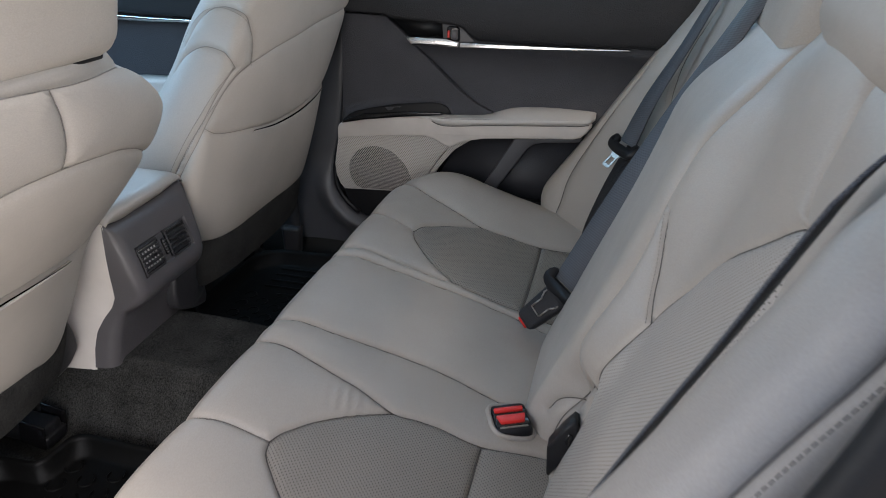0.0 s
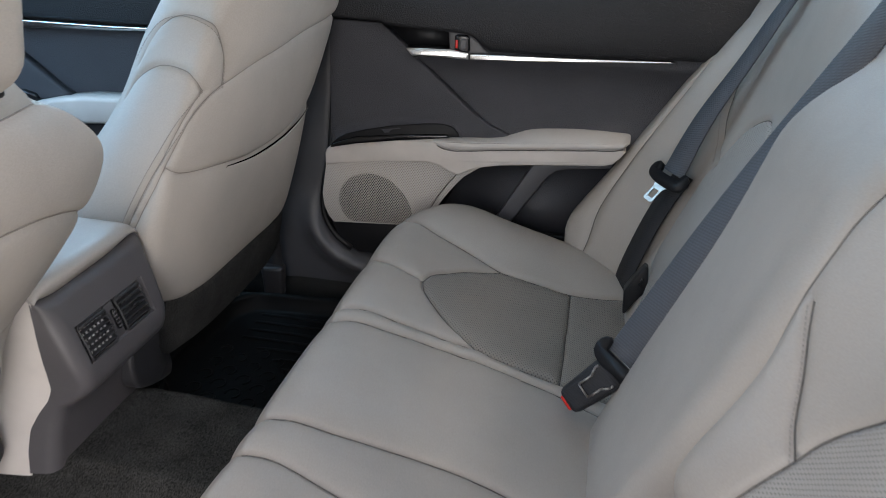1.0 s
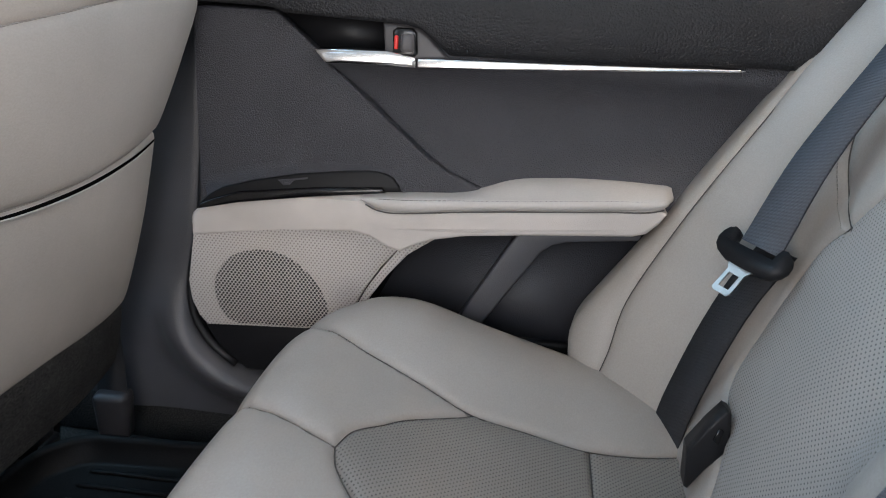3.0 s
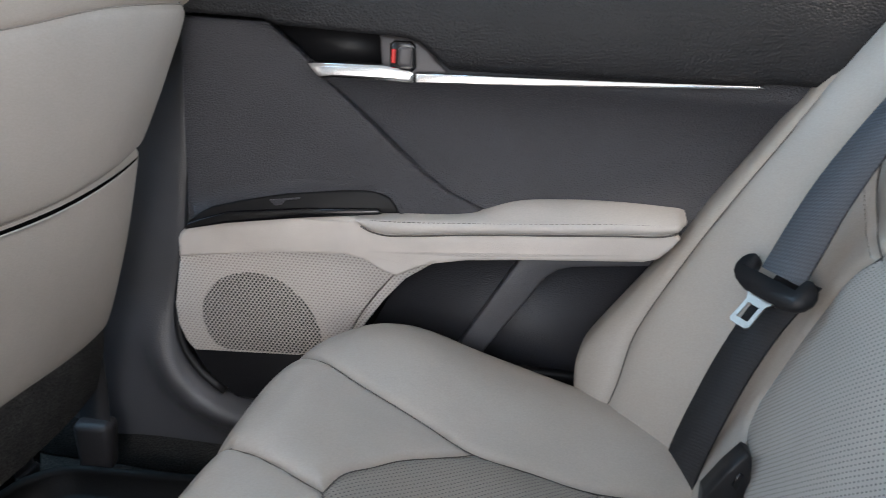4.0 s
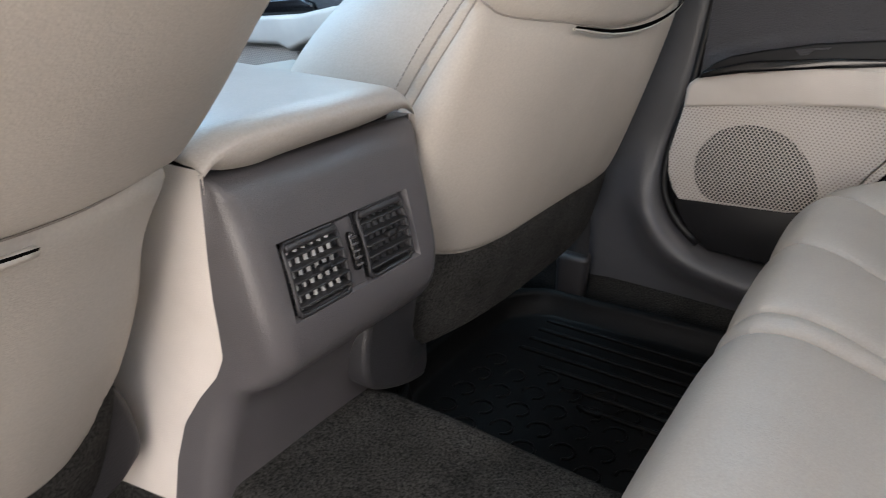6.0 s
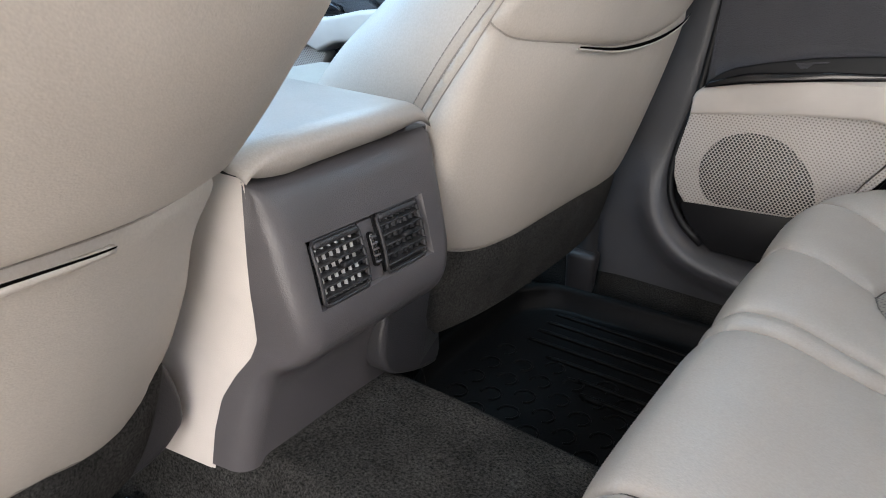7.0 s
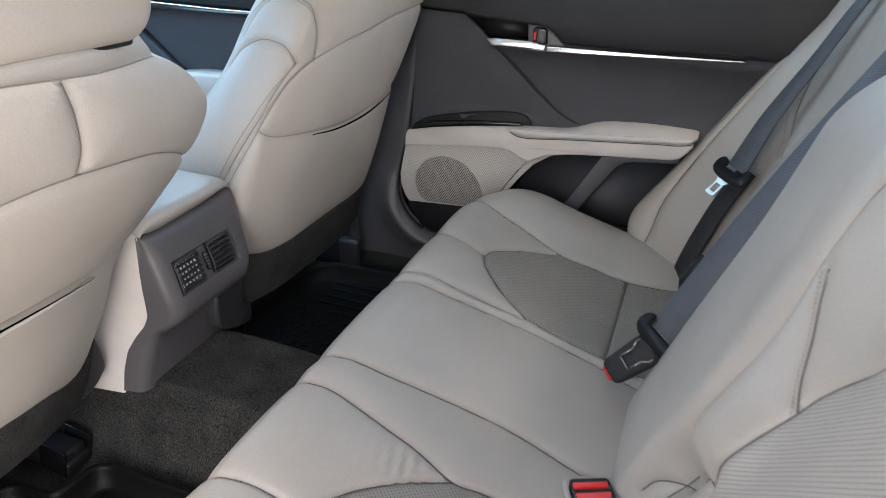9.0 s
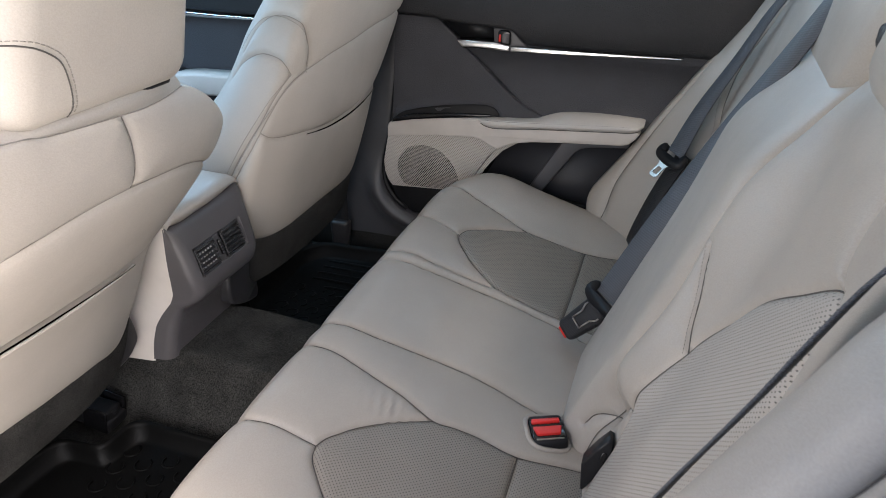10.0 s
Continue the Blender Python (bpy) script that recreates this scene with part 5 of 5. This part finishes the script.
def front_seat(place, sew, mirror, crest, label):
    t = thing("front_seat", label, "car seat", "front seats", at=(-0.40, mirror * 0.35, 0.05))
    seams = [sew["pipe"], sew["yoke"], sew["pocket"], sew["hem"]] + sew["more"]
    us, vs = np.arange(-0.50, 0.441, 0.0052), np.arange(0.19, crest + 0.001, 0.0052)
    P, F, fu, fv, nrm, threads = upholstery(us, vs, place, seams, 0.0040, 0.0034, 0.006, 0.025, flipped=mirror < 0, lip=0.8)
    for mesh in threads:
        part("seam", mesh, M_SEAM, t, "sewn seam")
    smooth = {k: curve_pts(sew[k], 0.003) for k in ("hem", "pocket", "yoke", "pipe")}
    at = lambda key: np.interp(fu, smooth[key][:, 0], smooth[key][:, 1])
    side = fu < np.interp(fv, smooth["pipe"][:, 1], smooth["pipe"][:, 0])
    ids = np.where(fv < at("hem"), 0, np.where(side & (fv < smooth["pipe"][-1, 1]), 4, np.where(fv < at("pocket"), 1, np.where(fv < at("yoke"), 2, 3))))
    names = {0: ("lower_panel", M_FELT, "dark carpeted lower panel"), 1: ("map_pocket", M_LEATHER_LIT, ""), 2: ("back_panel", M_LEATHER_LIT, ""), 3: ("shoulder_panel", M_LEATHER_LIT, ""), 4: ("side_panel", M_LEATHER_LIT, "")}
    for k, mesh in pieces(P, F, ids, nrm).items():
        part(names[k][0], mesh, names[k][1], t, names[k][2])
    # slack pocket mouth, open widest in the middle; a black strip paints its shade
    q = curve_pts(sew["pocket"], 0.006)
    q = q[(q[:, 0] >= sew["mouth"][0]) & (q[:, 0] <= sew["mouth"][1])]
    gap = sew["slack"] * np.sin(np.linspace(0.05, math.pi * 0.75, len(q)))
    a = np.stack(place(q[:, 0], q[:, 1] + gap), 1) + np.array([0.0012, 0, 0])
    b = np.stack(place(q[:, 0], q[:, 1] - 0.0015), 1) + np.array([0.0012, 0, 0])
    n = len(q)
    part("pocket_mouth", (np.vstack([a, b]), [(i, i + 1, n + i + 1, n + i) if mirror < 0 else (n + i, n + i + 1, i + 1, i) for i in range(n - 1)]), M_MOUTH_SHADE, t, "dark open pocket mouth")
    lip = b + np.array([1.0, 0, 0]) * sew["lip"] * (0.0045 * np.sin(np.linspace(0.0, math.pi, n)) - 0.003)[:, None] + np.array([0, 0, -0.001])
    part("pocket_lip", tube(lip, 0.0028 * sew["lip"], 8), M_LEATHER_LIT, t, "beige hemmed pocket edge")
    for s in sew["sewn"]:
        q = curve_pts(s, 0.004)
        d = np.gradient(q, axis=0)
        d /= np.linalg.norm(d, axis=1)[:, None]
        row = np.stack(place(q[:, 0] - 0.0045 * d[:, 1], q[:, 1] + 0.0045 * d[:, 0]), 1) + np.array([-0.002, 0, 0])
        part("stitching", stitches(row, 0.0055, 0.004, 0.0006), M_SEAM, t, "grey thread")
    return t


ps = front_seat(front_back(FZ, FX, FI, (0.036,) * 9, 1), PASSENGER, 1, 0.86, "beige leather front passenger seat with a map pocket on its back")
ds = front_seat(front_back(DZ, DX, DI, DB, -1, 0.800), DRIVER, -1, 0.800, "beige leather driver's seat with a map pocket on its back")


def front_headrest(parent, x, y, z, label="", sewn=False):
    def shape(c):
        k = 1 - 0.16 * max(0, c.z / 0.1) ** 2
        return (c.x + 0.015 * (1 - (c.y / 0.14) ** 2) - 0.10 * max(0, c.z) ** 1.5, c.y * k, c.z)
    bm = rounded((0.115, 0.285, 0.195), 0.038, (x, y, z), (0, 14, 0), 7, shape)
    tree = BVHTree.FromBMesh(bm)
    h = part("headrest", bm, M_LEATHER_LIT, parent, label)
    if sewn:
        for shift, mat, name in ((0.0, M_CREASE, "seam"), (0.006, M_SEAM, "stitching")):
            row = []
            for yy, zz in curve_pts([(-0.521, 0.843), (-0.508, 0.842), (-0.490, 0.836), (-0.466, 0.820), (-0.455, 0.797), (-0.450, 0.775), (-0.447, 0.758)], 0.004):
                hit = tree.ray_cast(Vector((1.0, yy + shift * 0.8, zz + shift * 0.6)), Vector((-1, 0, 0)))[0]
                if hit is not None:
                    row.append((hit.x + 0.0003, hit.y, hit.z))
            if len(row) > 3:
                part(name, tube(row, 0.0009, 5) if shift == 0 else stitches(row), mat, h, "sewn seam" if shift == 0 else "pale thread")
    # dark slab paints the shaded gap below the headrest
    part("underside", rounded((0.075, 0.225, 0.010), 0.004, (x - 0.012, y, z - 0.099)), M_SEAL, h, "black headrest underside")
    for s in (-1, 1):
        part("bezel", rounded((0.030, 0.046, 0.014), 0.005, (x - 0.008, y + s * 0.092, z - 0.098)), M_GLOSS, h, "black post bezel")
    return h


front_headrest(ds, -0.130, -0.386, 0.854, "beige leather headrest", True)
front_headrest(ps, -0.200, 0.385, 0.880, "beige leather headrest")


def seat_base(parent, mirror, shift):
    """Cushion, frame and rail under a front seat."""
    part("cushion", rounded((0.46, 0.34, 0.16), 0.05, (-0.62 + shift, mirror * 0.38, 0.30), (0, 4, 0), 5), M_LEATHER_LIT, parent, "beige leather cushion")
    part("base", rounded((0.40, 0.36, 0.14), 0.02, (-0.70 + shift, mirror * 0.38, 0.16), (0, 0, 0), 3), M_SEAL, parent, "black seat frame")
    for y in (0.167, 0.600):
        r = part("rail", rounded((0.46, 0.045, 0.04), 0.008, (-0.66, mirror * y, 0.045), (0, 0, 0), 3), M_POCKET, parent, "black seat rail")
        e = part("rail_end", rounded((0.060, 0.050, 0.026), 0.005, (-0.455, mirror * y, 0.038), (0, 8, 0), 3), M_POCKET, r, "black rail end cover")
        for side in (-1, 1):
            part("bracket_cheek", rounded((0.052, 0.005, 0.050), 0.002, (-0.452, mirror * y + side * 0.026, 0.052), (0, 8, 0), 2), M_GLOSS, r, "black bracket cheek")
        part("bolt", tube([(-0.440, mirror * y, 0.046), (-0.437, mirror * y, 0.060), (-0.4365, mirror * y, 0.062)], 0.010, 6), M_TRIM, r, "black hexagon bolt", smooth=False)


seat_base(ps, 1, 0)
seat_base(ds, -1, 0.035)


def side_shield(parent, outline, x, depth, bend, label):
    """A recliner cover that faces the rear; its outline is given in (y, z), and past the bend it falls back."""
    rim = [tuple(p) for p in curve_pts(outline, 0.008, closed=True)]
    bm = panel(rim, lambda y, z: 0.8 * max(0.0, y - bend), depth, 0.007, 4)
    bmesh.ops.transform(bm, matrix=Matrix.Translation((x, 0, 0)) @ Matrix.Rotation(radians(90), 4, "Z"), verts=bm.verts)
    weld_normals(part("side_shield", bm, M_SHIELD, parent, label), 35)


side_shield(ps, [(0.060, 0.310), (0.046, 0.264), (0.042, 0.226), (0.053, 0.198), (0.100, 0.176), (0.142, 0.170), (0.176, 0.182), (0.188, 0.215), (0.188, 0.305), (0.12, 0.325)], -0.292, 0.050, 0.142,
            "charcoal plastic recliner cover")
side_shield(ds, [(-0.150, 0.290), (-0.134, 0.255), (-0.129, 0.217), (-0.139, 0.203), (-0.160, 0.190), (-0.20, 0.186), (-0.23, 0.20), (-0.22, 0.26), (-0.18, 0.30)], -0.372, 0.05, 0.0,
            "charcoal plastic recliner cover")


# ---- centre console ----
def console():
    t = thing("centre_console", "grey and beige centre console with rear air vents", "console", at=(-0.32, 0, 0.17))
    # side profile of the grey rear cover: height, rear face, front edge of the grey on the flank
    prof = curve_pts([(-0.312, 0.443), (-0.298, 0.441), (-0.284, 0.430), (-0.270, 0.40), (-0.258, 0.36), (-0.250, 0.328), (-0.252, 0.306), (-0.268, 0.288), (-0.294, 0.270), (-0.308, 0.245), (-0.316, 0.21), (-0.322, 0.165)], 0.006)
    z = prof[:, 1]
    inner = np.interp(z, [0.165, 0.20, 0.235, 0.262, 0.285, 0.305, 0.33, 0.38, 0.43, 0.45], [-0.358, -0.356, -0.348, -0.332, -0.314, -0.306, -0.304, -0.302, -0.298, -0.296])
    half = np.interp(z, [0.165, 0.25, 0.30, 0.35, 0.45], [0.112, 0.100, 0.094, 0.100, 0.106])
    slim = half - np.interp(z, [0.165, 0.25, 0.30, 0.34], [0.018, 0.014, 0.006, 0.0])
    rows = []
    for (x, zz), xi, h, hr in zip(prof, inner, half, slim):
        r = min(0.020, max(0.004, (x - xi) * 0.8))
        ring = [(xi, -h - 0.006, zz), (x - r, -h - 0.003, zz)]
        for a in np.linspace(0, math.pi / 2, 7)[1:]:
            ring.append((x - r + r * math.sin(a), -h - 0.003 + r * (1 - math.cos(a)), zz))
        ring += [(p, -q - h + hr, s) for p, q, s in ring[::-1]]
        rows.append(ring)
    k = len(rows[0])
    V = np.array(rows).reshape(-1, 3)
    # the sloping face is open where the vents sit in a recess
    hole = [i for i, zz in enumerate(z) if 0.337 < zz < 0.3985]
    ya, yb = -0.080, 0.066
    mid = k // 2 - 1
    F = []
    for i in range(len(rows) - 1):
        for j in range(k - 1):
            if j != mid or not (i in hole and i + 1 in hole):
                F.append((i * k + j, (i + 1) * k + j, (i + 1) * k + j + 1, i * k + j + 1))
    F.append(tuple(range(k)))
    edge = [(rows[i][mid][0], z[i]) for i in hole]
    lips = np.array([(x, y, zz) for y in (ya, yb) for x, zz in edge])
    n, b = len(edge), len(V)
    V = np.vstack([V, lips])
    for i in range(n - 1):
        r = hole[i]
        F.append((r * k + mid, (r + 1) * k + mid, b + i + 1, b + i))
        F.append((b + n + i, b + n + i + 1, (r + 1) * k + mid + 1, r * k + mid + 1))
    cover = part("rear_cover", (V, F), M_GREY, t, "warm grey plastic rear cover")
    weld_normals(cover, 60)
    # beige flanks
    for s in (-1, 1):
        zz = np.linspace(0.16, 0.446, 16)
        xi = np.interp(zz, z[::-1], inner[::-1])
        h = np.interp(zz, [0.16, 0.25, 0.30, 0.35, 0.45], [0.112, 0.100, 0.094, 0.100, 0.106]) + 0.0035
        V, F = [], []
        for xx, hh, q in zip(xi, h, zz):
            V += [(xx + 0.0015, s * (hh + 0.001), q), (xx - 0.003, s * (hh + 0.003), q), (-0.50, s * (hh + 0.018 + 0.02 * (0.45 - q)), q), (-1.3, s * (hh + 0.02), q)]
        for a in range(len(zz) - 1):
            for b in range(3):
                f = (a * 4 + b, a * 4 + b + 1, a * 4 + b + 5, a * 4 + b + 4)
                F.append(f if s < 0 else f[::-1])
        part("flank", (np.array(V), F), M_BEIGE, t, "beige console flank")
    # the recess: slanting walls down to a sunken plate
    deep, inset = 0.0075, 0.0035
    top, bottom = edge[0], edge[-1]
    inner_edge = [(top[0] - deep, top[1] - inset)] + [(x - deep, zz) for x, zz in edge[1:-1]] + [(bottom[0] - deep, bottom[1] + inset)]
    W = [(x, ya, zz) for x, zz in edge] + [(x, yb, zz) for x, zz in edge]
    W += [(x, ya + inset, zz) for x, zz in inner_edge] + [(x, yb - inset, zz) for x, zz in inner_edge]
    G = []
    for i in range(n - 1):
        G += [(i, i + 1, 2 * n + i + 1, 2 * n + i), (3 * n + i, 3 * n + i + 1, n + i + 1, n + i), (2 * n + i, 2 * n + i + 1, 3 * n + i + 1, 3 * n + i)]
    G += [(0, 2 * n, 3 * n, n), (n - 1, 2 * n - 1, 4 * n - 1, 3 * n - 1)]
    part("vent_recess", (np.array(W), G), M_GREY, cover, "sunken grey vent surround", smooth=False)
    # vents in the recess
    m = Matrix.Translation((-0.2625, 0, 0.369)) @ Matrix.Rotation(radians(-18), 4, "Y")
    def put(bm):
        bmesh.ops.transform(bm, matrix=m, verts=bm.verts)
        return bm
    def box(size, r, at, turn=(0, 0, 0), seg=2):
        return put(rounded(size, r, at, turn, seg))
    def rim_path(c, w, h, r, x):
        """A rounded rectangle that bulges a little in the middle."""
        pts = []
        for sy, sz, a0 in ((1, 1, 0), (-1, 1, 90), (-1, -1, 180), (1, -1, 270)):
            for a in (0, 30, 60, 90):
                t = radians(a0 + a)
                pts.append((c[0] + sy * (w - r) + r * math.cos(t), c[1] + sz * (h - r) + r * math.sin(t)))
        pts.append(pts[0])
        return [tuple(m @ Vector((x + 0.0025 * (1 - ((q[1] - c[1]) / h) ** 2), q[0], q[1]))) for q in curve_pts(pts, 0.004)]
    for s, c, w in ((-1, (-0.0485, -0.0030), 0.0268), (1, (0.0290, -0.0020), 0.0268)):
        v = part("air_vent", box((0.004, 2 * w + 0.002, 0.0525), 0.0015, (-0.0055, *c)), M_SEAL, t, "black air vent")
        part("rim", tube(rim_path(c, w, 0.0258, 0.006, 0.0), 0.0017, 8), M_SHIELD, v, "dark rounded rim")
        part("hood", box((0.010, 2 * w - 0.004, 0.0055), 0.0022, (-0.0005, c[0], c[1] + 0.0222), (0, -12, 0), 3), M_SHIELD, v, "dark hood over the slats")
        for kz in range(5):
            part("slat", box((0.0085, 2 * w - 0.001, 0.0015), 0.0006, (-0.0005 + 0.0022 * (1 - ((kz - 2) / 2.4) ** 2), c[0], c[1] - 0.0180 + kz * 0.0086), (0, 16, 0)), M_SHIELD, v, "dark slat")
        # near vent's vanes are painted pale for reflections on them; far ones dark
        for ky in range(6):
            part("vane", box((0.0065, 0.0030, 0.044), 0.0008, (-0.0040, c[0] - 0.0200 + ky * 0.0080, c[1]), (0, 0, 35 * s)), M_VANE_LIT if s < 0 else M_POCKET, v, "pale grey vane" if s < 0 else "dark vane")
        part("knob", box((0.007, 0.011, 0.0055), 0.002, (0.0050, c[0] + 0.002, c[1] + 0.0005), (0, 0, 0), 3), M_POCKET, v, "black knob")
    part("centre_plate", box((0.006, 0.0185, 0.052), 0.002, (-0.0045, -0.0098, -0.003), (0, 0, 0), 3), M_GREY, t, "grey plate between the vents")
    w = part("thumb_wheel", box((0.009, 0.0060, 0.030), 0.0028, (-0.0012, -0.0088, -0.0028), (0, 0, 0), 3), M_GLOSS, t, "black ribbed thumb wheel")
    # grey ribs carry the highlights of the black wheel
    for kz in range(5):
        part("rib", box((0.0025, 0.0062, 0.0018), 0.0006, (0.0034, -0.0088, -0.0132 + kz * 0.0052)), M_GREY, w, "grey rib")
    # padded lid
    us, vs = np.linspace(0, 1, 40), np.linspace(-0.5, 0.5, 40)
    def lid(u, v, low):
        edge = 1 - (2 * np.abs(v)) ** 10
        bow = 0.012 * (1 - (2 * v) ** 2)
        x = -0.278 + bow - u * 0.36
        y = v * 0.214 - 0.016
        rear = np.clip(u / 0.06, 0, 1)
        crown = 0.472 + 0.006 * (1 - (2 * v) ** 2) - 0.012 * (1 - np.sqrt(1 - (1 - rear) ** 2)) - 0.012 * (1 - edge)
        base = along(y, (-0.125, -0.107, -0.088, -0.056, -0.026, 0.03, 0.09), (0.453, 0.4475, 0.446, 0.449, 0.451, 0.4525, 0.455))
        base = base + (0.455 - base) * ease(u, 0.03, 0.12)
        return x + (0.010 if low else 0) * (1 - rear) * -1, y, (base if low else crown)
    U, Vv = [a.ravel() for a in np.meshgrid(us ** 1.6, vs, indexing="ij")]
    A = np.stack(lid(U, Vv, False), 1)
    B = np.stack(lid(U, Vv, True), 1)
    n = len(us)
    i = (np.arange(n - 1)[:, None] * n + np.arange(n - 1)[None, :]).ravel()
    top = np.stack([i, i + 1, i + n + 1, i + n], 1)
    F = [tuple(q) for q in top] + [tuple(q[::-1] + n * n) for q in top]
    rim = list(range(n)) + [a * n + n - 1 for a in range(1, n)] + [(n - 1) * n + b for b in range(n - 2, -1, -1)] + [a * n for a in range(n - 2, 0, -1)]
    for a, b in zip(rim, rim[1:] + rim[:1]):
        F.append((b, a, a + n * n, b + n * n))
    part("lid", (np.vstack([A, B]), F), M_LID, t, "beige leather padded lid")
    # black slab fills in the shade between lid and console
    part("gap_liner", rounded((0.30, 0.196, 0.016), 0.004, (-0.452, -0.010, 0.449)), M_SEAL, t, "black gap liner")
    part("body", rounded((0.96, 0.19, 0.28), 0.02, (-0.86, 0, 0.29)), M_BEIGE, t, "beige console body")
    return t


console()


# ---- front passenger belt anchor on the floor by the sill ----
def belt_anchor():
    t = thing("belt_anchor", "black front belt anchor with webbing by the sill", "belt anchor", at=(-0.37, 0.68, 0.0))
    part("holder", rounded((0.050, 0.034, 0.080), 0.010, (-0.342, 0.640, 0.080), (0, 0, 8), 4, lambda c: (c.x * (1 + 2.2 * c.z), c.y * (1 + 3.0 * c.z), c.z)), M_SHIELD, t, "black plastic holder")
    path = curve_pts([(-0.342, 0.640, 0.10), (-0.346, 0.648, 0.16), (-0.36, 0.662, 0.30), (-0.36, 0.668, 0.60)], 0.03)
    part("webbing", strip(path, [(1, 0, 0)] * len(path), 0.047), M_WEBD, t, "black webbing")
    return t


belt_anchor()
